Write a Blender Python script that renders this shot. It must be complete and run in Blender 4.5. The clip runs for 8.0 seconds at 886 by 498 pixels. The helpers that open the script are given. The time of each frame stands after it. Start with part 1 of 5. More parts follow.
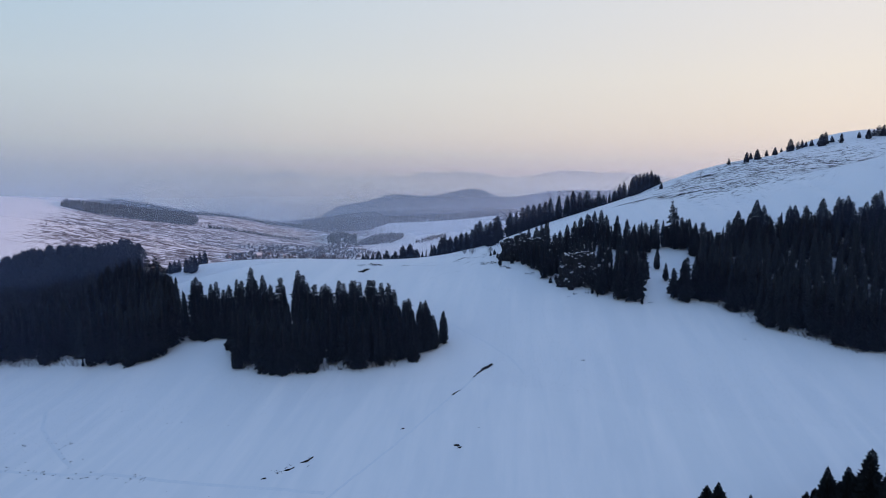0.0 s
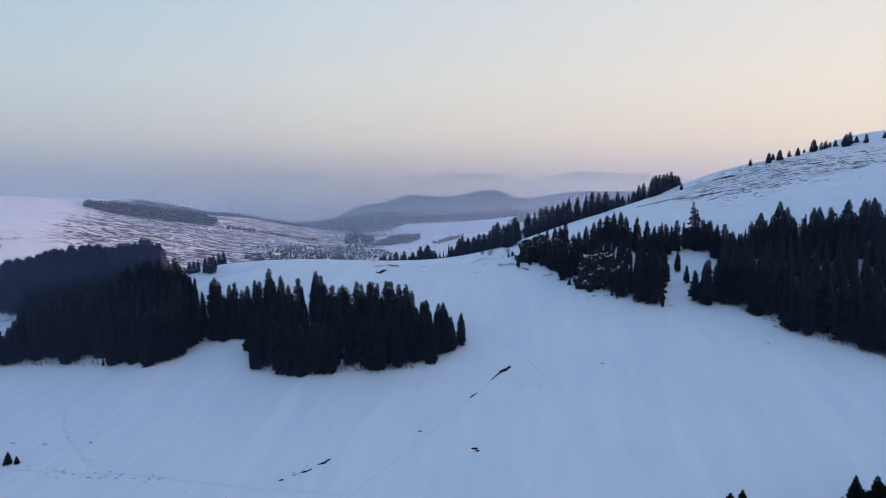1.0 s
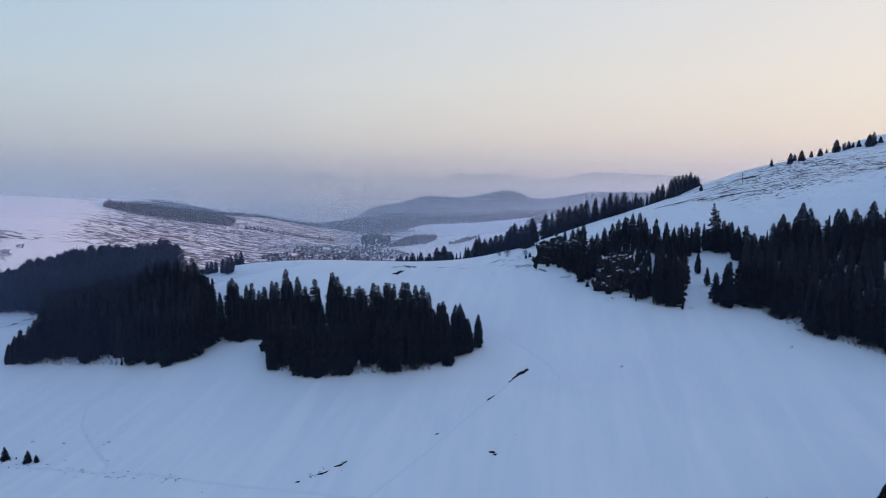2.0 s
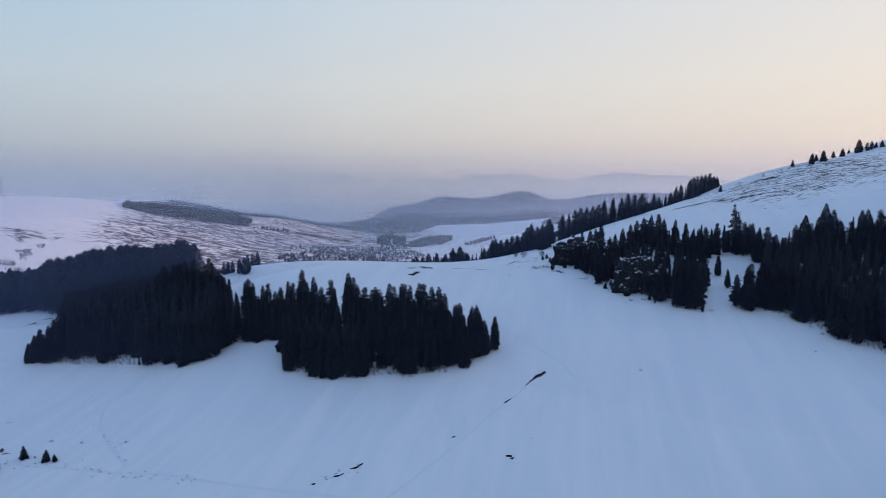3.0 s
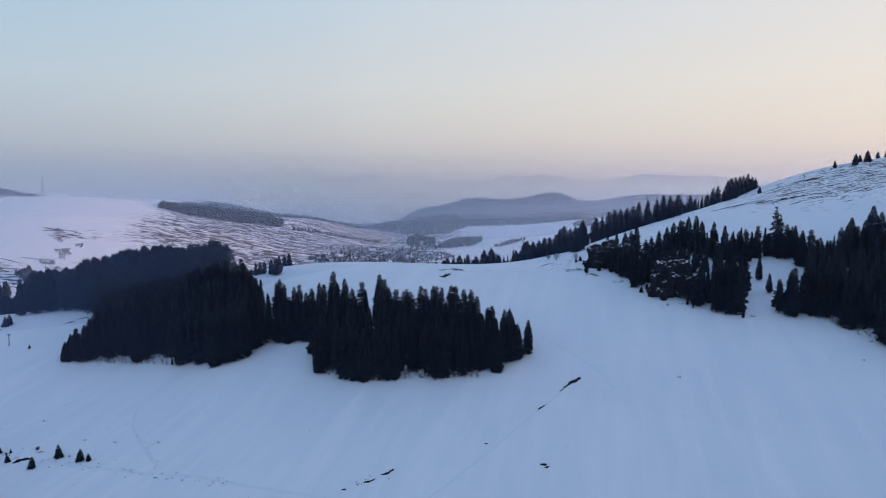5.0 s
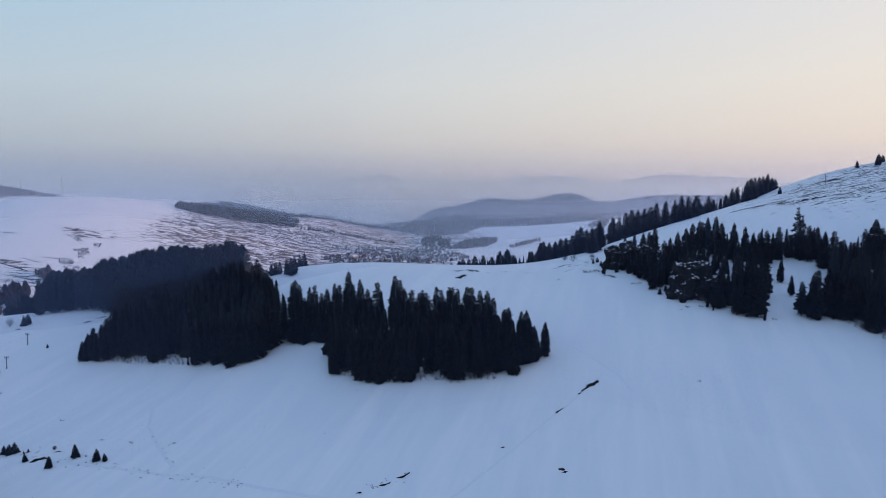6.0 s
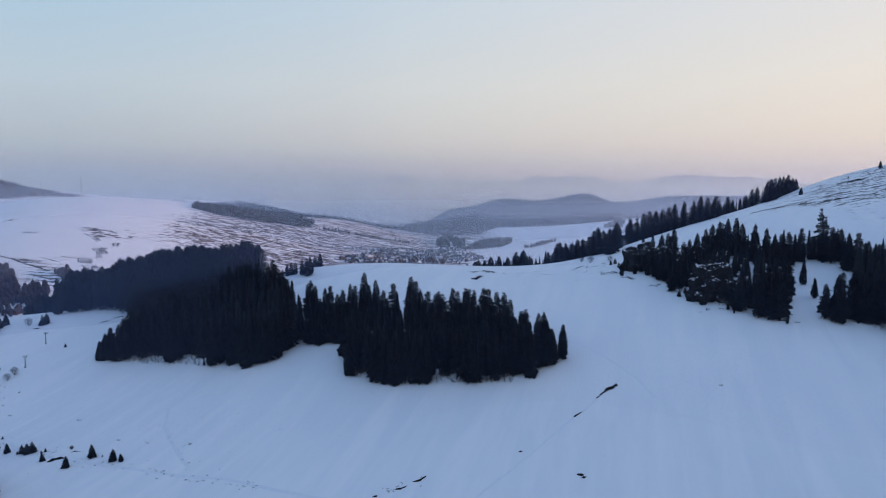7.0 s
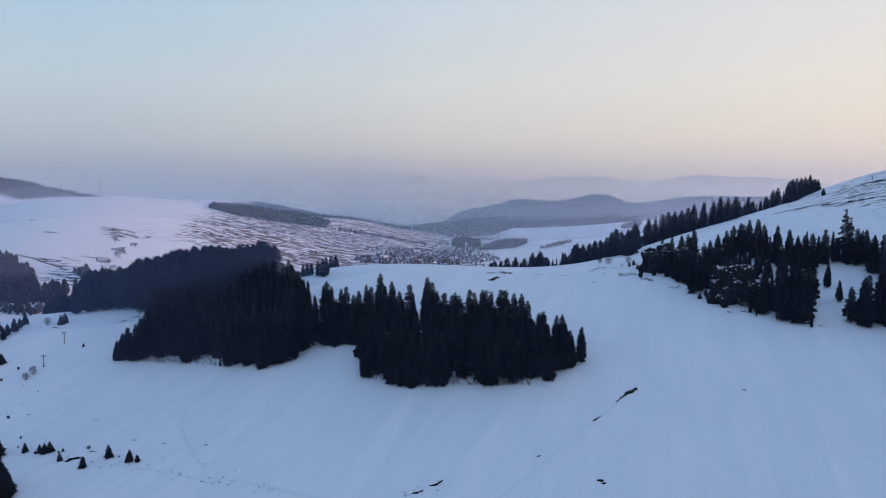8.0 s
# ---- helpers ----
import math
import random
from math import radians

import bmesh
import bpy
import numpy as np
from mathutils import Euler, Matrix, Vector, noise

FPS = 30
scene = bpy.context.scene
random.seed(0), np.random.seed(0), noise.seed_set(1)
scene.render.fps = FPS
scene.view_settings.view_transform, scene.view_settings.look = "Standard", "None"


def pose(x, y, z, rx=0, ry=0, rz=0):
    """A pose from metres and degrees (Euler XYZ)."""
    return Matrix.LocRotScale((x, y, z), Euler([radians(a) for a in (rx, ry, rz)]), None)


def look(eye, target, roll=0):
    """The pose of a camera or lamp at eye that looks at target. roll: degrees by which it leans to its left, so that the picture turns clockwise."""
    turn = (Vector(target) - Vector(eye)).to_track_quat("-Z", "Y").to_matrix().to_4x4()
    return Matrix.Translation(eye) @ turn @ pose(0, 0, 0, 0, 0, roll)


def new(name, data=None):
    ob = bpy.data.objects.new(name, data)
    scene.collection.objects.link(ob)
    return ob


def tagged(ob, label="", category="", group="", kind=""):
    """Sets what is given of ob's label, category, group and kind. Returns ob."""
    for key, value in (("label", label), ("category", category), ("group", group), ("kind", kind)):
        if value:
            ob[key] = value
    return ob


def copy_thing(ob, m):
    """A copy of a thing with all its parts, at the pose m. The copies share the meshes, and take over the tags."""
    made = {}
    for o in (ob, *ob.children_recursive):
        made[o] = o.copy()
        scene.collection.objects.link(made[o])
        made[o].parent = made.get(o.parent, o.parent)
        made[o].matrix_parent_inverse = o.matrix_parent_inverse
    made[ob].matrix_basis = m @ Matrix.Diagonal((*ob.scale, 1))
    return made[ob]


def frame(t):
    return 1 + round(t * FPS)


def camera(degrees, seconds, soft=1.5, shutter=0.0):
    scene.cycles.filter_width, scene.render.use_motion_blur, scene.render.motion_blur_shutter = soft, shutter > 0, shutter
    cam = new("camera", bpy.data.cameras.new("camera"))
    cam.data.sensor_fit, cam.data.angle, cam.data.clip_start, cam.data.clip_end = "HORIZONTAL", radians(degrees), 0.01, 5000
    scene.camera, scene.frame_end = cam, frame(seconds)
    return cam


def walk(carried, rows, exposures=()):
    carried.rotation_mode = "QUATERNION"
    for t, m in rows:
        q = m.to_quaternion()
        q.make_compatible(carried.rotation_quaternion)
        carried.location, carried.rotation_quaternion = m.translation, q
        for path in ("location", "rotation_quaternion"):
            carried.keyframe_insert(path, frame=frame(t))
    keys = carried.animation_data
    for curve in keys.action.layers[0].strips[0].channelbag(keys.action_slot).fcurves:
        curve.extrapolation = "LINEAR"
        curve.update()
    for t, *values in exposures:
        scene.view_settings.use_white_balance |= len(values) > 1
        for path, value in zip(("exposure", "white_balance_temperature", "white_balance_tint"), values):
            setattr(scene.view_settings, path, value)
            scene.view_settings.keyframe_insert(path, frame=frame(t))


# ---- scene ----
cam = camera(67.11, 8.0, soft=0.75)
# seconds, place of the drone in metres, heading to the left and pitch in degrees
ROWS = [
    (0.0, 0.000, 0.000, 60.000, -0.000, -6.757),
    (0.5, -0.118, 0.511, 60.000, 0.746, -6.720),
    (1.0, -0.254, 1.040, 59.998, 1.470, -6.684),
    (1.5, -0.407, 1.585, 59.995, 2.172, -6.651),
    (2.0, -0.578, 2.148, 59.990, 2.857, -6.621),
    (2.5, -0.768, 2.727, 59.984, 3.525, -6.592),
    (3.0, -0.974, 3.324, 59.976, 4.181, -6.565),
    (3.5, -1.199, 3.938, 59.967, 4.825, -6.539),
    (4.0, -1.442, 4.568, 59.957, 5.460, -6.516),
    (4.5, -1.702, 5.216, 59.945, 6.090, -6.494),
    (5.0, -1.981, 5.881, 59.932, 6.715, -6.473),
    (5.5, -2.277, 6.562, 59.917, 7.340, -6.453),
    (6.0, -2.590, 7.261, 59.901, 7.965, -6.434),
    (6.5, -2.922, 7.977, 59.883, 8.594, -6.415),
    (7.0, -3.272, 8.710, 59.864, 9.229, -6.397),
    (7.5, -3.639, 9.460, 59.843, 9.872, -6.380),
    (8.0, -4.024, 10.226, 59.821, 10.526, -6.362),
]
walk(cam, [(t, pose(x, y, z, 90 + pitch, 0, yaw)) for t, x, y, z, yaw, pitch in ROWS])

# ---- light ----
GLOW_AZ = radians(72)     # the bright side of the sky, to the right of the first heading
SUN_AZ = radians(72)
SUN_EL = radians(5.0)


def node(tree, kind, **values):
    n = tree.nodes.new(kind)
    for key, value in values.items():
        n.inputs[key].default_value = value
    return n


def ramp(tree, fac, stops, mode="LINEAR"):
    n = tree.nodes.new("ShaderNodeValToRGB")
    n.color_ramp.interpolation = mode
    while len(n.color_ramp.elements) > 1:
        n.color_ramp.elements.remove(n.color_ramp.elements[-1])
    for i, (at, col) in enumerate(stops):
        e = n.color_ramp.elements[0] if i == 0 else n.color_ramp.elements.new(at)
        e.position = at
        e.color = (*col, 1)
    tree.links.new(fac, n.inputs[0])
    return n.outputs[0]


def maths(tree, op, a, b=0.0, clamp=False):
    n = tree.nodes.new("ShaderNodeMath")
    n.operation, n.use_clamp = op, clamp
    for i, v in enumerate((a, b)):
        if isinstance(v, (int, float)):
            n.inputs[i].default_value = v
        else:
            tree.links.new(v, n.inputs[i])
    return n.outputs[0]


def mix(tree, fac, a, b, kind="MIX"):
    n = tree.nodes.new("ShaderNodeMix")
    n.data_type, n.blend_type = "RGBA", kind
    for i, v in ((0, fac), (6, a), (7, b)):
        if isinstance(v, (int, float)):
            n.inputs[i].default_value = v
        elif isinstance(v, tuple):
            n.inputs[i].default_value = (*v, 1)
        else:
            tree.links.new(v, n.inputs[i])
    return n.outputs[2]


def srgb(r, g, b):
    return tuple((c / 255 / 12.92) if c < 10.3 else ((c / 255 + 0.055) / 1.055) ** 2.4 for c in (r, g, b))


def make_world():
    world = bpy.data.worlds.new("dusk_sky")
    scene.world = world
    world.use_nodes = True
    tree = world.node_tree
    tree.nodes.clear()
    out = tree.nodes.new("ShaderNodeOutputWorld")
    co = tree.nodes.new("ShaderNodeTexCoord")
    xyz = tree.nodes.new("ShaderNodeSeparateXYZ")
    tree.links.new(co.outputs["Generated"], xyz.inputs[0])
    side = maths(tree, "ADD", maths(tree, "MULTIPLY", xyz.outputs[0], math.sin(GLOW_AZ)), maths(tree, "MULTIPLY", xyz.outputs[1], math.cos(GLOW_AZ)))
    side = maths(tree, "MULTIPLY_ADD", side, 0.925, False)
    side.node.inputs[2].default_value = 0.333
    side.node.use_clamp = True
    up = maths(tree, "ADD", maths(tree, "MULTIPLY", xyz.outputs[2], 0.8), 0.1, True)   # 0.1 is the horizon
    cool = ramp(tree, up, COOL)
    warm = ramp(tree, up, WARM)
    col = mix(tree, side, cool, warm)
    sky = tree.nodes.new("ShaderNodeTexSky")
    sky.sky_type, sky.sun_disc, sky.sun_elevation, sky.sun_rotation = "NISHITA", False, SUN_EL, SUN_AZ
    sky.air_density, sky.dust_density = 1.0, 2.0
    a = node(tree, "ShaderNodeBackground", Strength=SKY)
    b = node(tree, "ShaderNodeBackground", Strength=0.02)
    tree.links.new(col, a.inputs[0])
    tree.links.new(sky.outputs[0], b.inputs[0])
    add = tree.nodes.new("ShaderNodeAddShader")
    tree.links.new(a.outputs[0], add.inputs[0])
    tree.links.new(b.outputs[0], add.inputs[1])
    tree.links.new(add.outputs[0], out.inputs[0])


# distance, top, density, seed and share that lies on the valley side of each layer of mist
# the two nearest layers are added to lift the dark of the woods
MIST = [(150, 420, 0.056, 7, 0.54), (264, 420, 0.115, 8, 0.55), (780, 150, 0.13, 1, 0.0), (1130, 160, 0.31, 2, 0.0), (1500, 190, 0.28, 4, 0.0), (1900, 170, 0.32, 5, 0.0), (2330, 170, 0.40, 6, 0.0)]
SKY = 1.0
COOL = [(0.0, srgb(146, 159, 177)), (0.07, srgb(148, 161, 178)), (0.1, srgb(159, 171, 184)), (0.135, srgb(177, 187, 197)), (0.2, srgb(187, 202, 212)), (0.295, srgb(172, 201, 221)), (0.5, srgb(142, 175, 217)), (0.9, srgb(118, 151, 204))]
WARM = [(0.0, srgb(192, 184, 189)), (0.07, srgb(204, 192, 194)), (0.1, srgb(220, 205, 199)), (0.135, srgb(228, 215, 206)), (0.2, srgb(231, 222, 213)), (0.295, srgb(225, 222, 222)), (0.5, srgb(168, 186, 219)), (0.9, srgb(118, 151, 204))]
make_world()
sun = new("low_sun", bpy.data.lights.new("low_sun", "SUN"))
sun.data.energy, sun.data.angle, sun.data.color = 3.0, radians(8), (1.0, 0.55, 0.45)
sun.matrix_world = look((math.sin(SUN_AZ) * math.cos(SUN_EL) * 900, math.cos(SUN_AZ) * math.cos(SUN_EL) * 900, 900 * math.sin(SUN_EL)), (0, 0, 0))


# ---- materials ----
def material(name, rough=0.8):
    m = bpy.data.materials.new(name)
    m.use_nodes = True
    tree = m.node_tree
    bsdf = tree.nodes["Principled BSDF"]
    bsdf.inputs["Roughness"].default_value = rough
    bsdf.inputs["Specular IOR Level"].default_value = 0.25
    return m, tree, bsdf


def noise_of(tree, vector, scale, detail=4.0, rough=0.55, distort=0.0):
    n = node(tree, "ShaderNodeTexNoise", Scale=scale, Detail=detail, Roughness=rough, Distortion=distort)
    tree.links.new(vector, n.inputs["Vector"])
    return n.outputs["Fac"]


def place(tree, scale=(1, 1, 1), turn=0.0):
    co = tree.nodes.new("ShaderNodeTexCoord")
    m = tree.nodes.new("ShaderNodeMapping")
    m.inputs["Scale"].default_value = scale
    m.inputs["Rotation"].default_value = (0, 0, turn)
    tree.links.new(co.outputs["Object"], m.inputs["Vector"])
    return m.outputs[0]


def grain(tree, size, turn=0.0):
    """Place in units of size (metres along, across, up), with the long axis turned to that heading."""
    co = tree.nodes.new("ShaderNodeTexCoord")
    m = tree.nodes.new("ShaderNodeMapping")
    m.vector_type = "TEXTURE"
    m.inputs["Scale"].default_value = size
    m.inputs["Rotation"].default_value = (0, 0, turn)
    tree.links.new(co.outputs["Object"], m.inputs["Vector"])
    return m.outputs[0]


def bump(tree, bsdf, height, strength, distance):
    n = node(tree, "ShaderNodeBump", Strength=strength, Distance=distance)
    tree.links.new(height, n.inputs["Height"])
    tree.links.new(n.outputs[0], bsdf.inputs["Normal"])


def snow_ground():
    m, tree, bsdf = material("snow_ground", 0.75)
    p = place(tree)
    fine = noise_of(tree, p, 0.9, 5)
    broad = noise_of(tree, p, 0.03, 3)
    runs = noise_of(tree, grain(tree, (40, 4.5, 20), 1.45), 1.0, 4, 0.6, 0.3)
    snow = mix(tree, broad, (0.74, 0.76, 0.80), (0.86, 0.86, 0.86))
    snow = mix(tree, maths(tree, "MULTIPLY", maths(tree, "SUBTRACT", runs, 0.42), 2.6, True), snow, (0.90, 0.88, 0.88))

    def mask(name, along, across, turn, cut, gain):
        """Bare ground in streaks, where the painted share of it is high."""
        share = tree.nodes.new("ShaderNodeAttribute")
        share.attribute_name = name
        a = noise_of(tree, grain(tree, (along, across, across), turn), 1.0, 8, 0.66, 1.1)
        c = noise_of(tree, grain(tree, (along * 0.3, across * 0.35, across), turn + 0.15), 1.0, 6, 0.7, 0.5)
        both = maths(tree, "ADD", maths(tree, "MULTIPLY", a, 0.55), maths(tree, "MULTIPLY", c, 0.45))
        both = maths(tree, "ADD", maths(tree, "MULTIPLY", maths(tree, "SUBTRACT", both, 0.5), 1.8), 0.5)
        edge = maths(tree, "SUBTRACT", both, maths(tree, "SUBTRACT", cut, maths(tree, "MULTIPLY", share.outputs["Fac"], 0.4)))
        return maths(tree, "MULTIPLY", edge, gain, True)

    dry = noise_of(tree, p, 0.3, 5)
    grass = mix(tree, dry, (0.022, 0.020, 0.022), (0.062, 0.051, 0.047))
    faded = mix(tree, noise_of(tree, p, 0.05, 6), (0.05, 0.038, 0.040), (0.17, 0.125, 0.12))
    col = mix(tree, mask("ridge_bare", 15, 3.2, 0.5, 0.915, 22.0), snow, grass)
    col = mix(tree, mask("hill_bare", 34, 9, 0.3, 0.825, 14.0), col, faded)
    # ground painted dark beneath the far woods, so gaps between trees look solid
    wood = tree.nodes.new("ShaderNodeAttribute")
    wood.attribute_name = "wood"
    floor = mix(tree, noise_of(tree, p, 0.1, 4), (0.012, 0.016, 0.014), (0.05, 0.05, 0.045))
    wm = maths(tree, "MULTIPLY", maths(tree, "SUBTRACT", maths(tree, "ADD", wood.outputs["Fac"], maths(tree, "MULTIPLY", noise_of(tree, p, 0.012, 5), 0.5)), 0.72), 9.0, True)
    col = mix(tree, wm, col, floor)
    tree.links.new(col, bsdf.inputs["Base Color"])
    h = maths(tree, "ADD", maths(tree, "MULTIPLY", fine, 0.2), maths(tree, "MULTIPLY", runs, 0.9))
    h = maths(tree, "ADD", h, maths(tree, "MULTIPLY", noise_of(tree, grain(tree, (14, 3, 5), 0.5), 1.0, 4), 0.35))
    bump(tree, bsdf, h, 0.3, 0.6)
    return m


def plain(name, dark, light, scale=2.0, rough=0.85, relief=0.3):
    m, tree, bsdf = material(name, rough)
    p = place(tree)
    info = tree.nodes.new("ShaderNodeObjectInfo")
    n = noise_of(tree, p, scale, 5)
    col = mix(tree, n, dark, light)
    col = mix(tree, maths(tree, "MULTIPLY", info.outputs["Random"], 0.45), col, tuple(0.5 * c for c in dark))
    tree.links.new(col, bsdf.inputs["Base Color"])
    bump(tree, bsdf, n, relief, 0.1)
    return m


SNOW = snow_ground()
NEEDLES = plain("spruce_needles", (0.009, 0.012, 0.016), (0.018, 0.023, 0.027), 1.6, 0.85, 0.2)
FAR_NEEDLES = plain("far_spruce_needles", (0.012, 0.018, 0.015), (0.035, 0.045, 0.034), 0.08, 0.85, 0.0)
# grey-brown of bare crowns, made lighter and bluer with haze painted in
HAZED_CROWNS = plain("hazed_crowns", (0.024, 0.029, 0.038), (0.050, 0.053, 0.062), 0.25, 0.85, 0.0)
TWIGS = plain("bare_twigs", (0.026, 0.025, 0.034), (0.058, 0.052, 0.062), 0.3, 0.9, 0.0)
# far trees: twigs paled by painted haze; bushes: their own pale brown
HAZED_AND_BUSH_TWIGS = plain("hazed_and_bush_twigs", (0.055, 0.055, 0.062), (0.13, 0.125, 0.135), 0.2, 0.9, 0.0)
PALE_TWIGS = plain("pale_twigs", (0.10, 0.09, 0.085), (0.24, 0.22, 0.21), 0.3, 0.9, 0.0)
PLASTER = plain("house_plaster", (0.17, 0.17, 0.18), (0.36, 0.36, 0.37), 0.5, 0.9, 0.1)
LOG = plain("log_wall", (0.07, 0.045, 0.03), (0.15, 0.10, 0.07), 1.0, 0.9, 0.2)
ROOF_SNOW = plain("roof_snow", (0.7, 0.72, 0.75), (0.85, 0.86, 0.88), 0.4, 0.8, 0.1)
SLATE = plain("dark_roofing", (0.04, 0.04, 0.045), (0.1, 0.09, 0.09), 0.6, 0.7, 0.1)
PANE = plain("dark_pane", (0.01, 0.012, 0.015), (0.03, 0.032, 0.036), 0.5, 0.15, 0.0)
STEEL = plain("grey_steel", (0.12, 0.12, 0.13), (0.22, 0.22, 0.23), 2.0, 0.5, 0.1)
EARTH = plain("bare_earth", (0.010, 0.009, 0.010), (0.036, 0.029, 0.026), 1.5, 0.95, 0.6)
BARK = plain("spruce_bark", (0.03, 0.024, 0.02), (0.09, 0.07, 0.055), 4.0, 0.9, 0.6)


def rock_material():
    m, tree, bsdf = material("crag_rock", 0.9)
    p = place(tree)
    n = noise_of(tree, p, 1.3, 8, 0.7)
    stone = mix(tree, n, (0.004, 0.005, 0.007), (0.022, 0.022, 0.025))
    geo = tree.nodes.new("ShaderNodeNewGeometry")
    xyz = tree.nodes.new("ShaderNodeSeparateXYZ")
    tree.links.new(geo.outputs["Normal"], xyz.inputs[0])
    lies = maths(tree, "ADD", xyz.outputs[2], maths(tree, "MULTIPLY", maths(tree, "SUBTRACT", n, 0.5), 1.6))
    snow = maths(tree, "MULTIPLY", maths(tree, "SUBTRACT", lies, 0.86), 14.0, True)
    tree.links.new(mix(tree, snow, stone, (0.8, 0.82, 0.85)), bsdf.inputs["Base Color"])
    bump(tree, bsdf, n, 0.8, 0.8)
    return m


def trail_snow():
    m, tree, bsdf = material("trodden_snow", 0.8)
    n = noise_of(tree, place(tree), 1.2, 5)
    tree.links.new(mix(tree, n, (0.7, 0.73, 0.77), (0.84, 0.85, 0.87)), bsdf.inputs["Base Color"])
    bump(tree, bsdf, n, 0.4, 0.2)
    return m


ROCK = rock_material()
TRAIL = trail_snow()


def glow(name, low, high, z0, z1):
    """Self-lit far backdrop: haze painted as a plain grade of colour with height."""
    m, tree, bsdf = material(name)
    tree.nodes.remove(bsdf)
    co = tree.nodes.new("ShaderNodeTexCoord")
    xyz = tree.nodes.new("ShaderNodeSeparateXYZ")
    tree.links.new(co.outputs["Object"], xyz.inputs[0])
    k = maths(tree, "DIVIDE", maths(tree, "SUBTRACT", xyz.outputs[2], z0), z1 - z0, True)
    # haze tint painted warmer towards the bright side of the sky
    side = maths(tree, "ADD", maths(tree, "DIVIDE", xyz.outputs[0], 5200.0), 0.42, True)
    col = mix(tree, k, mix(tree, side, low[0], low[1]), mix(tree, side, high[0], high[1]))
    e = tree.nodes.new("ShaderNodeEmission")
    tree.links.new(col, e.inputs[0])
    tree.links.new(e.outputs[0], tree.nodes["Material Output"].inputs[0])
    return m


GLOWING_HAZE_RANGE = glow("glowing_haze_range", (srgb(174, 178, 186), srgb(208, 198, 197)), (srgb(156, 163, 177), srgb(182, 174, 181)), -15, 45)


# ---- land ----
SWELL = [
    (-0.1, 3.7, 8.9, -4.9, -6.3, -3.9, 1.2, 0.9, 0.0, -0.0),
    (-11.1, -20.5, 12.5, -3.7, 12.7, -14.6, 16.9, 7.2, -1.2, -0.2),
    (-34.2, -19.7, 21.4, 6.9, 7.7, 6.6, 10.6, -25.4, -21.5, -2.0),
    (-25.8, 74.8, -3.2, 13.4, 19.5, 10.1, 3.3, 35.5, -34.5, -4.2),
    (-9.8, -10.9, 26.3, 47.1, 8.2, 36.2, 8.7, 53.4, -1.8, -0.9),
    (9.2, 41.5, 21.3, -4.6, 24.5, 24.2, 26.2, 1.4, 10.6, 4.2),
    (-11.0, -11.6, -10.2, 23.3, 15.3, 22.1, 33.6, 30.7, 9.5, 27.4),
    (-2.9, -3.8, 1.6, 8.4, -0.8, 9.1, 25.7, 21.9, 23.4, -7.6),
    (-0.1, 0.0, 1.5, 1.7, 0.2, 8.2, 18.6, 16.6, 38.0, 35.5),
]
STEP, SPREAD, WEST, SOUTH = 80.0, 62.0, -320.0, -40.0
# the hills across the valley, on a coarser lattice
BROAD = [
    (12.5, 4.7, 0.7, -1.7, 56.1, -24.6, -9.2, 10.6),
    (15.3, -2.8, 18.2, 59.8, 0.2, 2.2, 8.0, -20.0),
    (4.9, 0.2, 11.2, 20.0, 46.3, -12.1, -0.5, 2.4),
    (0.9, 8.5, 18.2, -19.5, 25.2, -6.1, 0.1, 20.6),
    (0.4, 6.7, 23.7, 9.2, -18.0, 3.8, 6.7, 7.8),
    (0.7, 12.8, 52.3, 48.0, 5.8, 4.8, -4.3, 15.9),
]
BROAD_STEP, BROAD_SPREAD, BROAD_WEST, BROAD_SOUTH = 280.0, 235.0, -1700.0, 700.0
# single hills: centre, half widths, height, turn
HILLS = [
    # out-of-view massif, extended and raised to keep the low sun off the meadow
    (760, 450, 330, 460, 235, 0),
    (60, -260, 420, 330, 105, 0),
    (-1800, 1620, 330, 300, 150, 0),
    (-800, 1085, 175, 50, 4.8, 0.68),
    (-482, 1505, 115, 58, 11.0, 1.75),
    (-680, 2880, 110, 230, 158.2, 0),
    (-560, 2880, 95, 230, -26.9, 0),
    (-450, 2880, 85, 230, 86.7, 0),
    (-340, 2880, 80, 230, -3.5, 0),
    (-240, 2880, 80, 230, 27.6, 0),
    (-130, 2880, 85, 230, 15.8, 0),
    (-20, 2880, 80, 230, 16.4, 0),
    (80, 2880, 65, 230, 33.1, 0),
    (165, 2880, 60, 230, 38.6, 0),
    (290, 2880, 90, 230, -0.3, 0),
    (420, 2880, 110, 230, 28.3, 0),
    (600, 2880, 140, 230, 29, 0),
    (850, 2880, 200, 230, 32.2, 0),
    (1250, 2880, 300, 230, 33, 0),
]


def smooth(a, b, v):
    k = np.clip((v - a) / (b - a), 0, 1)
    return k * k * (3 - 2 * k)


def hill(x, y, cx, cy, sx, sy, h, turn=0.0):
    u = (x - cx) * math.cos(turn) + (y - cy) * math.sin(turn)
    v = -(x - cx) * math.sin(turn) + (y - cy) * math.cos(turn)
    return h * np.exp(-0.5 * ((u / sx) ** 2 + (v / sy) ** 2))


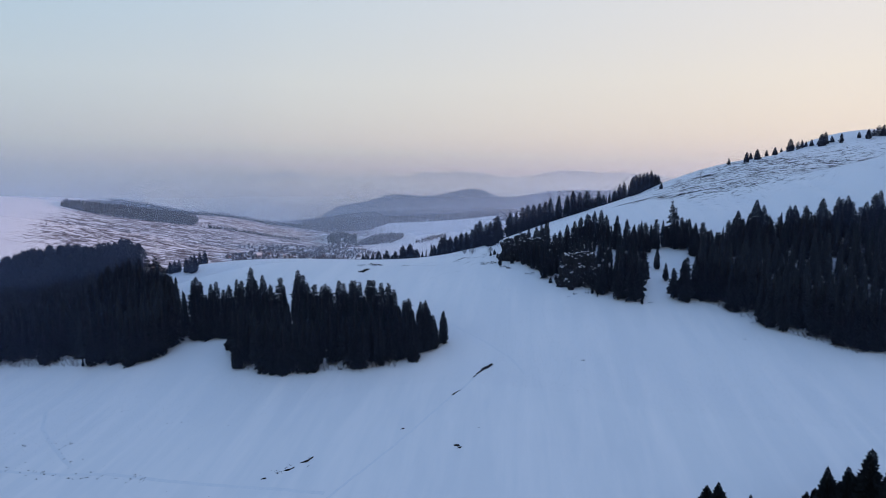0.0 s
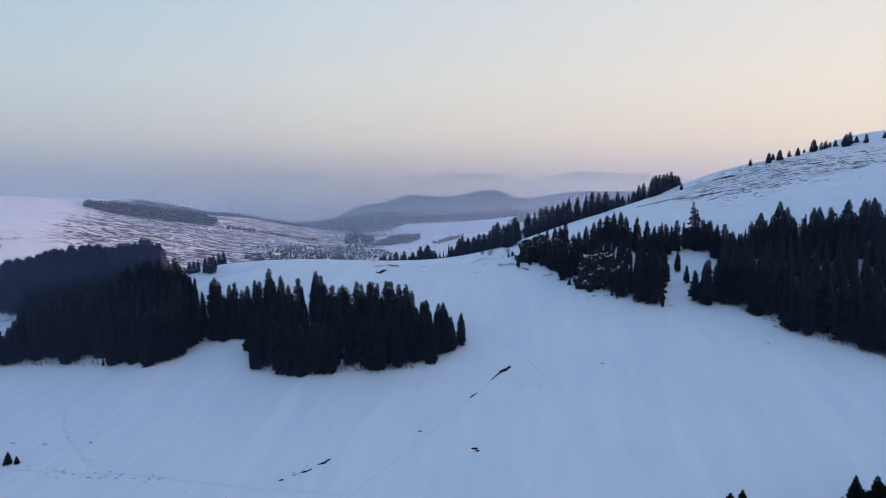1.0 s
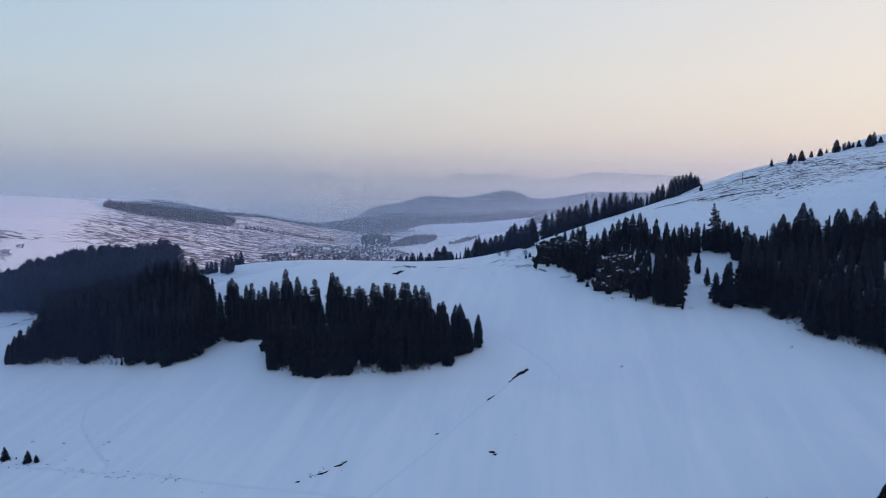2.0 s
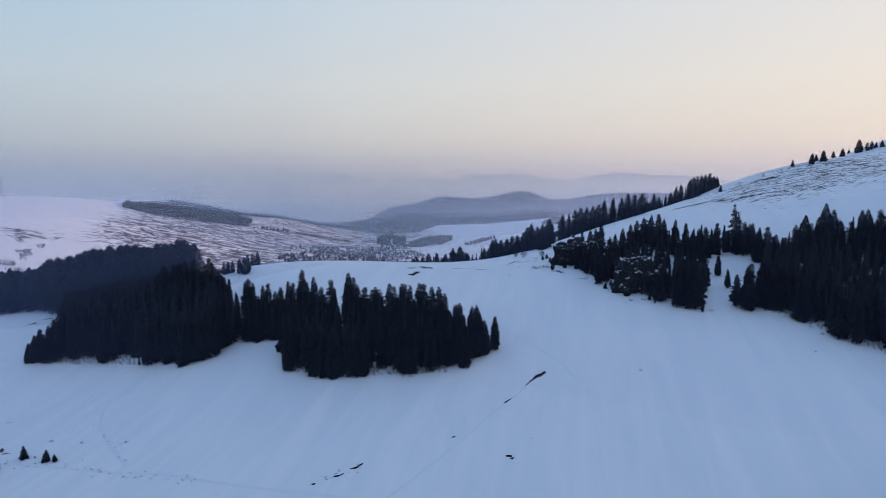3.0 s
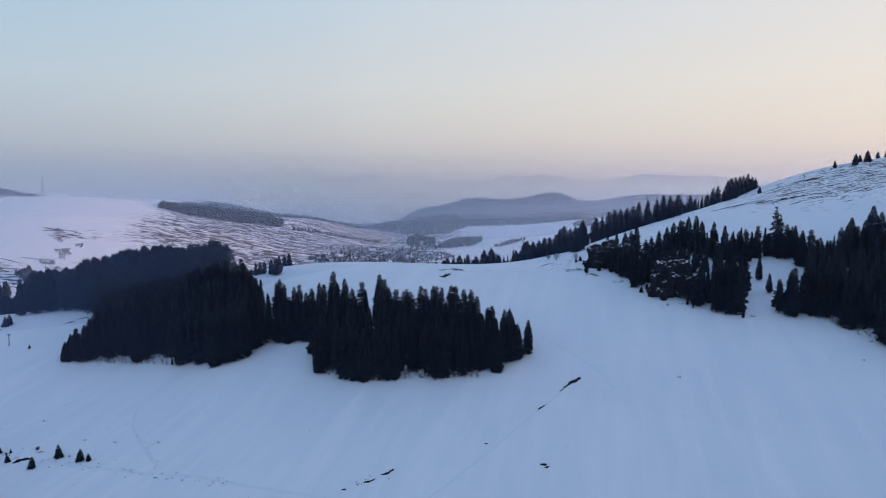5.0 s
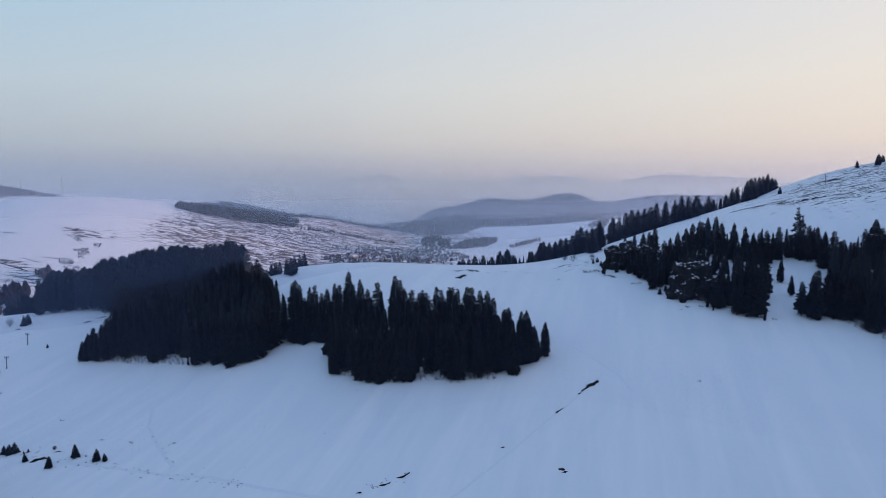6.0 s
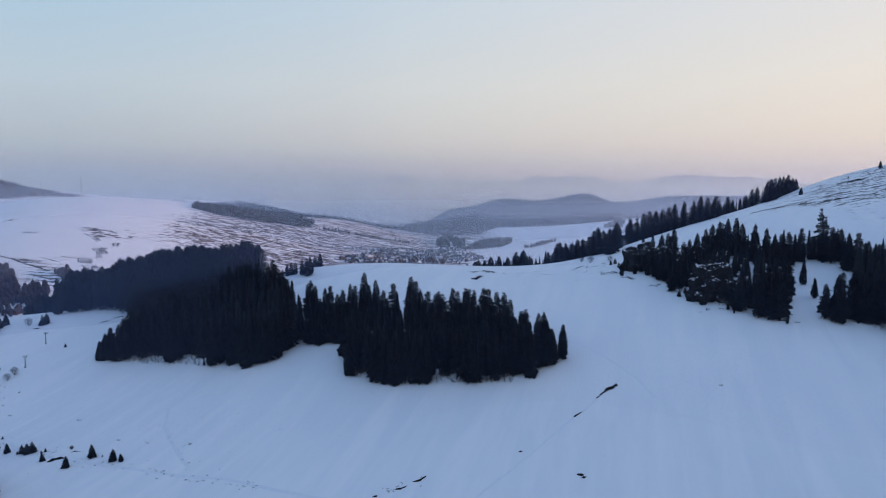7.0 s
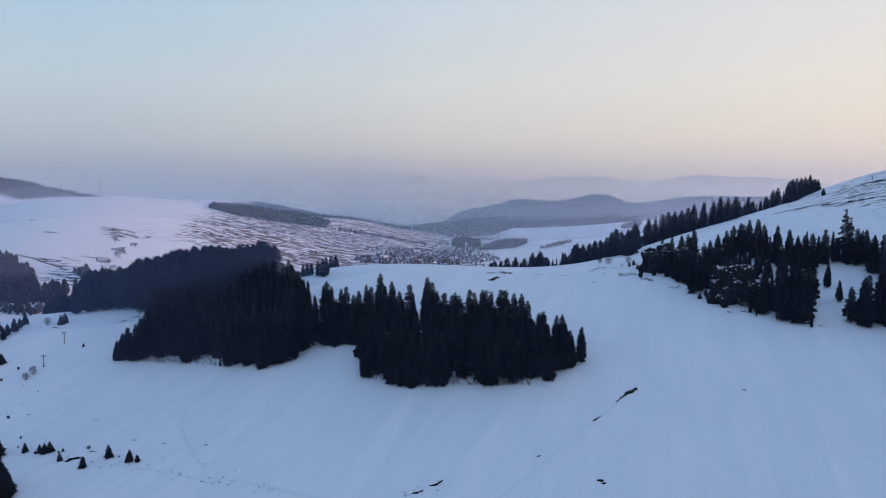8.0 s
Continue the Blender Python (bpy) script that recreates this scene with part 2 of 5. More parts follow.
def land(x, y):
    """Height of the ground: valley floor, the hills round it, and the swells of the near slope."""
    x, y = np.asarray(x, float), np.asarray(y, float)
    z = -92.0 - 300 * smooth(1500, 3600, y) * smooth(200, 700, -x)
    for h in HILLS:
        z = z + hill(x, y, *h)
    for table, west, south, step, spread in ((SWELL, WEST, SOUTH, STEP, SPREAD), (BROAD, BROAD_WEST, BROAD_SOUTH, BROAD_STEP, BROAD_SPREAD)):
        ax = np.exp(-0.5 * ((x[..., None] - west - step * np.arange(len(table[0]))) / spread) ** 2)
        ay = np.exp(-0.5 * ((y[..., None] - south - step * np.arange(len(table))) / spread) ** 2)
        z = z + np.einsum("...i,...j,ji->...", ax, ay, np.array(table))
    return z


def ground_z(x, y):
    return float(land(x, y))


def make_ground():
    n = 440
    u = np.linspace(-1, 1, n)
    gx = 64.7 * np.sinh(5 * u) - 10
    gy = 64.7 * np.sinh(5 * u) + 190
    X, Y = np.meshgrid(gx, gy)
    Z = land(X, Y)
    verts = np.stack([X, Y, Z], -1).reshape(-1, 3)
    k = np.arange(n * n).reshape(n, n)
    faces = np.stack([k[:-1, :-1], k[:-1, 1:], k[1:, 1:], k[1:, :-1]], -1).reshape(-1, 4)
    mesh = bpy.data.meshes.new("ground")
    mesh.from_pydata(verts.tolist(), [], faces.tolist())
    mesh.polygons.foreach_set("use_smooth", np.ones(len(faces), bool))
    ridge = hill(X, Y, 260, 430, 150, 95, 0.86, 0.6) + hill(X, Y, 150, 350, 75, 45, 0.5, 0.8) + hill(X, Y, 120, 325, 16, 7, 0.5, 0.3) + hill(X, Y, 5, 256, 26, 9, 0.55, 0.3)
    flank = smooth(-690, -540, X + 0.3 * (Y - 1000)) * smooth(780, 900, Y) * smooth(1800, 1600, Y) * smooth(-60, -180, X)
    hillside = 0.95 * flank + hill(X, Y, -600, 812, 34, 14, 0.75, -0.6) + hill(X, Y, -560, 815, 60, 26, 0.42, 0.2) + hill(X, Y, -530, 690, 40, 30, 0.5, 0.6) + hill(X, Y, -515, 615, 40, 26, 0.85, 0.2) + hill(X, Y, -590, 658, 50, 9, 0.8, -0.2)
    foot = np.interp(X, [-1000, -430, -345, -264, -191, -155, -8, 63, 139, 283, 466], [2250, 1960, 1600, 1545, 1620, 1790, 1770, 1785, 1860, 2190, 2540])
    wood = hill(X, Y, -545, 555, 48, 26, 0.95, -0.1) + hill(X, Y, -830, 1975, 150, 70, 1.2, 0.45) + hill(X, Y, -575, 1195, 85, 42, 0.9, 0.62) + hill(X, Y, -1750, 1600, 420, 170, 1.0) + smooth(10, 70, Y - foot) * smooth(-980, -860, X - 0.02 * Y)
    for name, values in (("ridge_bare", ridge), ("hill_bare", hillside), ("wood", wood)):
        at = mesh.attributes.new(name, "FLOAT", "POINT")
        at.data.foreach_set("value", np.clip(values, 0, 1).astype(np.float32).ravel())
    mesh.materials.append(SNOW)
    ob = new("ground", mesh)
    tagged(ob, "snow-covered meadow and hills with wind-bared brown grass", "ground", kind="structure")
    return ob


make_ground()


# ---- trees ----
def mesh_of(name, verts, faces, mat, smooth_faces=False):
    mesh = bpy.data.meshes.new(name)
    mesh.from_pydata(verts, [], faces)
    if smooth_faces:
        mesh.polygons.foreach_set("use_smooth", [True] * len(faces))
    mesh.materials.append(mat)
    return mesh


def trunk_mesh(rng, h, r, sides=7, rings=7):
    verts, faces = [], []
    bend = [(rng.uniform(-0.02, 0.02) * h, rng.uniform(-0.02, 0.02) * h) for _ in range(2)]
    for i in range(rings):
        k = i / (rings - 1)
        rad = r * (1 - k) ** 0.9 + 0.012 + (0.35 * r if i == 0 else 0)
        cx, cy = bend[0][0] * k * (1 - k), bend[0][1] * k * (1 - k)
        for s in range(sides):
            a = 2 * math.pi * s / sides
            verts.append((cx + rad * math.cos(a), cy + rad * math.sin(a), k * h - (0.5 if i == 0 else 0)))
    for i in range(rings - 1):
        for s in range(sides):
            a, b = i * sides + s, i * sides + (s + 1) % sides
            faces.append((a, b, b + sides, a + sides))
    return mesh_of("trunk", verts, faces, BARK, True)


def bough(verts, faces, rng, base, az, length, rise, droop, fine=False):
    """One drooping bough: a keel of three joints with flat sprays and hanging twigs on both sides."""
    ca, sa = math.cos(az), math.sin(az)
    keel = []
    for k in (0.0, 0.4, 0.75, 1.0):
        out = length * k
        z = rise * out - droop * length * k * k + 0.10 * length * max(0, k - 0.7)
        keel.append((out, z))
    at = len(verts)
    for out, z in keel:
        verts.append((base[0] + ca * out, base[1] + sa * out, base[2] + z))
    for side in (-1, 1):
        for j, (k0, wide) in enumerate(((0, 0.22), (1, 0.30), (2, 0.16))):
            out0, z0 = keel[k0]
            out1, z1 = keel[k0 + 1]
            for f in (0.05, 0.3, 0.55, 0.8) if fine else (0.15, 0.65):
                w = wide * length * rng.uniform(0.6, 1.1) * (0.55 if fine else 1.13)
                o = out0 + (out1 - out0) * f + w * rng.uniform(0.35, 0.8)
                z = z0 + (z1 - z0) * f - w * rng.uniform(0.25, 0.75)
                i = len(verts)
                verts.append((base[0] + ca * o - sa * w * side, base[1] + sa * o + ca * w * side, base[2] + z))
                if fine:
                    p0, p1 = Vector(verts[at + k0]), Vector(verts[at + k0 + 1])
                    verts += [p0.lerp(p1, f), p0.lerp(p1, min(1, f + 0.31))]
                    faces.append((i + 1, i + 2, i) if side > 0 else (i + 2, i + 1, i))
                else:
                    faces.append((at + k0, at + k0 + 1, i) if side > 0 else (at + k0 + 1, at + k0, i))
    # hanging tuft under the tip
    i = len(verts)
    o, z = keel[2]
    verts.append((base[0] + ca * o, base[1] + sa * o, base[2] + z - length * rng.uniform(0.22, 0.4)))
    faces.append((at + 1, at + 3, i))


def spruce_crown(rng, h, r, low=0.03, full=0.9, gap=0.36, per=10, ragged=0.18, fine=False):
    verts, faces = [], []
    z = low * h
    seedling = rng.uniform(0, 90)
    while z < 0.975 * h:
        u = (z - low * h) / (h * (1 - low))
        reach = r * (min(1.0, 0.55 + 2.2 * u) if u < 0.2 else 1.0) * (1 - u) ** full + 0.05 * r
        n = max(6, int(per * (0.6 + 0.6 * (1 - u)) + rng.random()))
        turn = rng.random() * 6.28
        for i in range(n):
            swell = 1 + 0.9 * ragged * 2 * noise.noise((math.cos(turn + 6.283 * i / n) * 0.9, math.sin(turn + 6.283 * i / n) * 0.9 + seedling, z * 0.55))
            length = reach * swell * (1 + rng.uniform(-ragged, ragged)) * (0.7 if rng.random() < 0.12 else 1.0)
            rise = 0.55 * u - 0.10 + rng.uniform(-0.1, 0.1)
            bough(verts, faces, rng, (0, 0, z + rng.uniform(-0.5, 0.5) * gap), turn + 6.283 * i / n + rng.uniform(-0.25, 0.25), length, rise, 0.35 * (1 - u) + 0.08, fine)
        z += gap * (1.0 - 0.55 * u) * rng.uniform(0.8, 1.2)
    # leader
    i = len(verts)
    for k in range(3):
        a = 2.1 * k
        verts.append((0.05 * r * math.cos(a), 0.05 * r * math.sin(a), 0.95 * h))
    verts.append((0, 0, 1.01 * h))
    faces += [(i, i + 1, i + 3), (i + 1, i + 2, i + 3), (i + 2, i, i + 3)]
    return mesh_of("crown", verts, faces, NEEDLES)


def round_crown(rng, h, r):
    """A dense rounded crown of fine twigs: many small ragged sprays on limbs that fan out and up."""
    verts, faces = [], []
    for _ in range(2600):
        a, u = rng.random() * 6.283, rng.random() ** 0.6
        k = rng.uniform(0.10, 0.92)
        wide = r * math.sin(math.pi * min(1, 0.20 + 0.72 * k)) ** 0.7 * (0.85 + 0.4 * noise.noise((2 * math.cos(a), 2 * math.sin(a), 5 * k)))
        p = Vector((math.cos(a) * wide * u, math.sin(a) * wide * u, h * k - 0.10 * h * u * u))
        d = Vector((math.cos(a) * 0.5 * u, math.sin(a) * 0.5 * u, rng.uniform(0.5, 1.2))).normalized()
        side = Vector((-math.sin(a), math.cos(a), rng.uniform(-0.5, 0.5)))
        s = 0.085 * h * rng.uniform(0.5, 1.2)
        i = len(verts)
        verts += [p - side * 0.10 * s, p + side * 0.10 * s, p + d * s, p + d * 0.6 * s + side * 0.34 * s, p + d * 0.7 * s - side * 0.34 * s]
        faces += [(i, i + 1, i + 2), (i + 1, i + 3, i), (i, i + 4, i + 1)]
    return mesh_of("crown", verts, faces, HAZED_CROWNS)


def spruce(seed, h, r, dome=False, **shape):
    rng = random.Random(seed)
    ob = new("leafless_tree" if dome else "spruce_tree")
    ob.empty_display_size = 0.5
    for name, mesh in (("trunk", trunk_mesh(rng, h * 0.97, 0.011 * h + 0.04)), ("crown", round_crown(rng, h, r) if dome else spruce_crown(rng, h, r, **shape))):
        p = new(name, mesh)
        p.parent = ob
    return ob


KINDS = [
    dict(seed=11, low=0.06, h=15, r=2.6, full=0.7, ragged=0.24),
    dict(seed=12, low=0.09, h=15, r=2.2, full=0.58),
    dict(seed=13, low=0.03, h=15, r=3.0, full=0.82, ragged=0.26),
    dict(seed=14, low=0.11, h=15, r=2.1, full=0.52, ragged=0.3),
    dict(seed=15, low=0.07, h=15, r=2.4, full=0.58, ragged=0.32, gap=0.4),
    dict(seed=16, h=15, r=2.9, full=0.72),
    dict(seed=17, h=3, r=0.9, full=0.85, gap=0.14, low=0.02, per=8),
    dict(seed=19, h=17, r=5.6, full=0.75, gap=0.2, per=40, ragged=0.12, fine=True),
    dict(seed=18, h=15, r=2.6, full=0.5, ragged=0.5, gap=0.62, per=9),
    dict(seed=21, h=15, r=4.2, dome=True),
    dict(seed=22, h=15, r=3.5, dome=True),
    dict(seed=23, h=13, r=3.4, full=1.0, gap=0.2, per=21, ragged=0.24, fine=True),
    dict(seed=24, h=13, r=3.1, full=0.95, gap=0.22, per=20, ragged=0.28, fine=True),
]
PROTOS = [None] * len(KINDS)
rng = random.Random(5)


def plant(kind, x, y, h, label, group, wide=1.0):
    k = KINDS[kind]
    s = h / k["h"]
    m = Matrix.LocRotScale((x, y, ground_z(x, y) - 0.1), Euler((rng.uniform(-0.02, 0.02), rng.uniform(-0.02, 0.02), rng.uniform(0, 6.28))), (s * wide, s * wide, s))
    if PROTOS[kind] is None:
        PROTOS[kind] = ob = spruce(**k)
        ob.matrix_basis = m
    else:
        proto = PROTOS[kind]
        keep = proto.scale.copy()
        proto.scale = (1, 1, 1)
        ob = copy_thing(proto, m)
        proto.scale = keep
    return tagged(ob, label, "tree", group)


def plant_row(rows, label, group, kinds=(0, 1, 2, 3, 4, 5), wide=1.0):
    for x, y, h in rows:
        plant(rng.choice(kinds), x, y, h, label, group, wide * rng.uniform(0.9, 1.12) * (1.0 if h > 11 else 1.12))


def inside(x, y, poly):
    hit = False
    for i in range(len(poly)):
        (x0, y0), (x1, y1) = poly[i - 1], poly[i]
        if (y0 > y) != (y1 > y) and x < x0 + (y - y0) * (x1 - x0) / (y1 - y0):
            hit = not hit
    return hit


def scatter(poly, gap, seed, most=4000):
    """Spots at least gap metres apart inside an outline."""
    r = random.Random(seed)
    xs, ys = [p[0] for p in poly], [p[1] for p in poly]
    cells, spots = {}, []
    for _ in range(most * 6):
        x, y = r.uniform(min(xs), max(xs)), r.uniform(min(ys), max(ys))
        i, j = int(x // gap), int(y // gap)
        near = (p for a in (-1, 0, 1) for b in (-1, 0, 1) for p in cells.get((i + a, j + b), ()))
        if inside(x, y, poly) and all((x - a) ** 2 + (y - b) ** 2 > gap * gap for a, b in near):
            cells.setdefault((i, j), []).append((x, y))
            spots.append((x, y))
            if len(spots) >= most:
                break
    return spots


def joined(name, verts, faces, mats, label, category, index=None):
    mesh = bpy.data.meshes.new(name)
    mesh.from_pydata(verts, [], faces)
    for m in mats:
        mesh.materials.append(m)
    if index is not None:
        mesh.polygons.foreach_set("material_index", index)
    return tagged(new(name, mesh), label, category, kind="stuff")


def dome_tree(verts, faces, r, x, y, z, h, wide, n=60, size=0.11):
    """A crowded leafless tree: small ragged sprays that fill a rounded crown."""
    for _ in range(n):
        a, u, k = r.random() * 6.283, r.random() ** 0.85, r.uniform(0.06, 1.0)
        d = wide * u * math.sin(math.pi * min(1, 0.15 + 0.8 * k)) ** 0.6
        px, py, pz = x + d * math.cos(a), y + d * math.sin(a), z + h * (k - 0.1 * u * u)
        s = size * h * r.uniform(0.5, 1.2)
        b = r.random() * 6.283
        cx, cy = s * math.cos(b), s * math.sin(b)
        i = len(verts)
        verts += [(px - 0.5 * cx, py - 0.5 * cy, pz), (px + 0.5 * cx, py + 0.5 * cy, pz + 0.2 * s), (px + 0.3 * cy, py - 0.3 * cx, pz + s), (px - 0.6 * cy, py + 0.6 * cx, pz + 0.5 * s)]
        faces += [(i, i + 1, i + 2), (i, i + 2, i + 3)]


def bushy_tree(verts, faces, r, x, y, z, h, wide):
    """A far leafless tree or bush: a ragged rounded mass of twigs with loose sprays round it."""
    k = len(verts)
    for zk, rk in ((0.0, 0.35), (0.3, 0.85), (0.6, 0.9), (0.85, 0.55)):
        for i in range(6):
            a = 1.047 * i + zk * 2
            d = 0.8 * wide * rk * r.uniform(0.7, 1.25)
            verts.append((x + d * math.cos(a), y + d * math.sin(a), z + h * (zk + r.uniform(-0.07, 0.07)) - 0.1))
    verts.append((x, y, z + 0.95 * h))
    for j in range(3):
        faces += [(k + 6 * j + i, k + 6 * j + (i + 1) % 6, k + 6 * j + 6 + (i + 1) % 6, k + 6 * j + 6 + i) for i in range(6)]
    faces += [(k + 18 + i, k + 18 + (i + 1) % 6, k + 24) for i in range(6)]
    dome_tree(verts, faces, r, x, y, z, h * 1.03, wide * 1.1, 30, 0.10)


CLEARINGS = [(-79.5, 199.5, 2.6), (-83, 206, 2.2), (-87, 213, 2.5), (-92, 221, 3), (-131, 234, 7), (-127, 226, 4), (-138, 243, 6)]


def inner_wood(name, poly, gap, h0, h1, seed, label, mat=None, dome=False):
    """The crowded trees inside a wood, too close to tell apart: simple spruces in one mesh."""
    r = random.Random(seed)
    verts, faces = [], []
    for x, y in scatter(poly, gap, seed):
        if any((x - cx) ** 2 + (y - cy) ** 2 < cr * cr for cx, cy, cr in CLEARINGS):
            continue
        h = r.uniform(h0, h1)
        rad = h * r.uniform(0.13, 0.2)
        z0 = ground_z(x, y)
        if dome:
            dome_tree(verts, faces, r, x, y, z0, h, h * r.uniform(0.22, 0.32), 420, 0.055)
            continue
        u = 0.05
        while u < 0.96:
            reach = rad * (1 - u) ** 0.7 + 0.12
            n = 7
            turn = r.random() * 6
            for i in range(n):
                a = turn + 6.283 * i / n + r.uniform(-0.3, 0.3)
                d = reach * r.uniform(0.75, 1.25)
                w = 0.5 * d
                k = len(verts)
                zt = z0 + u * h
                ca, sa = math.cos(a), math.sin(a)
                verts += [(x, y, zt + 0.08 * h), (x + ca * d * 0.6 - sa * w, y + sa * d * 0.6 + ca * w, zt - 0.3 * d),
                          (x + ca * d, y + sa * d, zt - 0.25 * d), (x + ca * d * 0.6 + sa * w, y + sa * d * 0.6 - ca * w, zt - 0.3 * d)]
                faces += [(k, k + 1, k + 2), (k, k + 2, k + 3)]
            u += 0.075 * r.uniform(0.8, 1.2)
    return joined(name, verts, faces, [mat or NEEDLES], label, "trees")


GROVE_TALL = [
    (-77.3, 204.5, 12.8), (-77.2, 206.1, 13.2), (-72.9, 197.4, 14.9), (-69.1, 196.0, 14.3), (-69.3, 200.7, 12.9), (-63.7, 191.5, 13.9),
    (-62.9, 194.1, 14.0), (-62.6, 200.9, 13.0), (-59.3, 194.6, 14.7), (-57.6, 198.3, 17.1), (-56.6, 198.8, 12.9), (-54.6, 200.6, 13.7),
    (-50.2, 191.3, 14.1), (-47.5, 193.6, 15.0), (-42.7, 193.0, 17.1), (-42.0, 197.7, 13.8), (-39.2, 189.6, 14.3), (-36.7, 186.7, 14.7),
    (-33.9, 182.6, 15.5), (-33.7, 189.8, 13.4), (-31.8, 184.5, 14.5), (-29.9, 188.6, 14.6), (-28.3, 189.4, 13.4), (-27.0, 193.4, 12.6),
    (-24.8, 185.0, 15.5), (-24.3, 189.8, 13.4), (-21.5, 190.7, 13.5), (-19.6, 184.9, 15.3), (-17.3, 185.5, 14.3), (-15.5, 185.9, 13.9),
]
GROVE_TALL += [
    (-13.6, 181.2, 13.6), (-10.5, 180.8, 10.6), (-9.6, 181.0, 10.9),
]
GROVE_EDGE = [
    (-53.4, 170.2, 12.3), (-51.0, 171.9, 11.3), (-47.4, 167.1, 13.3), (-45.1, 166.7, 14.3), (-42.8, 165.1, 11.7), (-40.1, 164.2, 13.2),
    (-37.9, 163.9, 12.0), (-35.4, 164.0, 13.6), (-33.1, 164.0, 13.5), (-31.8, 167.7, 11.8), (-29.3, 168.3, 13.9), (-27.2, 168.7, 13.3),
    (-24.2, 165.1, 13.4), (-22.1, 163.2, 13.9), (-20.3, 163.2, 12.5), (-18.2, 166.0, 13.7), (-15.9, 163.8, 14.1), (-13.9, 165.7, 11.4),
    (-11.6, 167.0, 14.0), (-9.4, 167.4, 12.4), (-7.6, 166.2, 12.7), (-6.1, 171.4, 11.5), (-4.5, 172.0, 13.4), (-57.4, 179.4, 12.0),
    (-54.9, 175.1, 14.0), (-74.3, 197.0, 12.0), (-71.9, 191.3, 13.0), (-69.0, 190.4, 12.4), (-66.8, 191.4, 13.1), (-64.4, 190.6, 11.7),
]
GROVE_EDGE += [
    (-62.2, 190.5, 11.6), (-5.9, 177.8, 11.1), (-3.9, 175.5, 10.1), (-2.7, 173.1, 9.0), (0.1, 175.4, 9.1), (-60.0, 181.6, 3.4),
]
WOOD_TALL = [
    (-137.7, 187.1, 6.1), (-136.3, 187.2, 7.1), (-134.6, 188.0, 10.0), (-132.2, 186.6, 9.0), (-129.9, 187.7, 13.0), (-129.6, 188.5, 13.0),
    (-127.6, 190.2, 14.0), (-124.6, 189.4, 16.3), (-123.3, 191.6, 16.3), (-106.2, 219.3, 17.1), (-103.9, 218.0, 18.0), (-99.7, 217.0, 18.0),
    (-95.9, 214.3, 18.0), (-94.2, 215.7, 18.0), (-91.6, 213.1, 17.0), (-88.4, 209.8, 16.1), (-84.5, 204.6, 15.0), (-83.7, 203.7, 14.1),
    (-108.3, 219.6, 17.0), (-110.5, 217.9, 17.0), (-111.0, 214.8, 16.0), (-110.3, 205.9, 15.8), (-107.8, 196.1, 16.8), (-114.1, 200.7, 14.6),
    (-118.0, 201.1, 16.6), (-125.9, 207.9, 14.6), (-121.2, 194.1, 16.9), (-99.7, 213.8, 15.9), (-93.0, 209.4, 15.9), (-97.9, 203.8, 17.0),
]
WOOD_TALL += [
    (-100.6, 201.7, 16.4),
]
WOOD_EDGE = [
    (-136.7, 188.4, 8.0), (-133.8, 187.6, 10.0), (-133.8, 190.7, 10.0), (-130.3, 189.6, 12.0), (-128.9, 190.7, 15.2), (-127.9, 194.4, 12.2),
    (-122.6, 190.3, 13.5), (-120.2, 190.1, 12.3), (-113.6, 185.6, 12.8), (-111.2, 186.6, 12.9), (-112.0, 191.5, 15.4), (-107.7, 190.8, 12.5),
    (-104.7, 190.2, 13.2), (-98.1, 181.7, 14.0), (-96.5, 183.0, 15.4), (-95.3, 185.0, 15.9), (-92.2, 182.8, 14.8), (-88.8, 181.0, 12.9),
    (-86.3, 179.9, 14.2), (-85.1, 182.1, 14.8), (-82.4, 180.8, 12.2), (-80.5, 182.1, 14.7), (-79.3, 184.2, 13.5), (-78.9, 188.6, 14.4),
    (-77.9, 189.4, 14.7), (-100.8, 181.9, 2.2),
]
VALLEY_WOOD_TALL = [
    (-211.0, 261.5, 15.6), (-204.7, 260.1, 15.3), (-201.2, 260.5, 15.4), (-195.8, 258.5, 14.5), (-189.4, 256.8, 15.2), (-174.0, 242.6, 15.7),
    (-171.4, 243.9, 17.5), (-169.4, 244.6, 19.0), (-166.7, 246.6, 19.3), (-164.0, 248.8, 19.4), (-161.6, 250.4, 19.4), (-158.8, 251.7, 20.1),
    (-156.5, 252.7, 20.8), (-154.8, 254.0, 20.1), (-151.6, 255.5, 20.5), (-147.9, 257.4, 19.9), (-146.1, 258.4, 19.6), (-143.3, 259.7, 18.7),
    (-140.7, 261.3, 17.3), (-138.4, 262.5, 16.2), (-149.8, 290.1, 15.2), (-150.0, 298.1, 14.2),
]
VALLEY_WOOD_EDGE = [
    (-216.0, 249.4, 9.0), (-213.9, 249.6, 9.9), (-208.8, 247.1, 11.0), (-209.4, 250.9, 11.9), (-209.9, 254.0, 11.0), (-203.2, 250.2, 14.0),
    (-199.5, 250.4, 15.0), (-193.5, 247.5, 15.0), (-233.2, 244.3, 5.0), (-231.3, 244.6, 5.0), (-181.5, 224.4, 13.6), (-179.6, 228.8, 14.8),
    (-176.0, 232.9, 13.7), (-170.8, 235.0, 14.2), (-164.0, 233.4, 14.8), (-159.6, 235.1, 14.5), (-156.7, 235.8, 14.2),
]
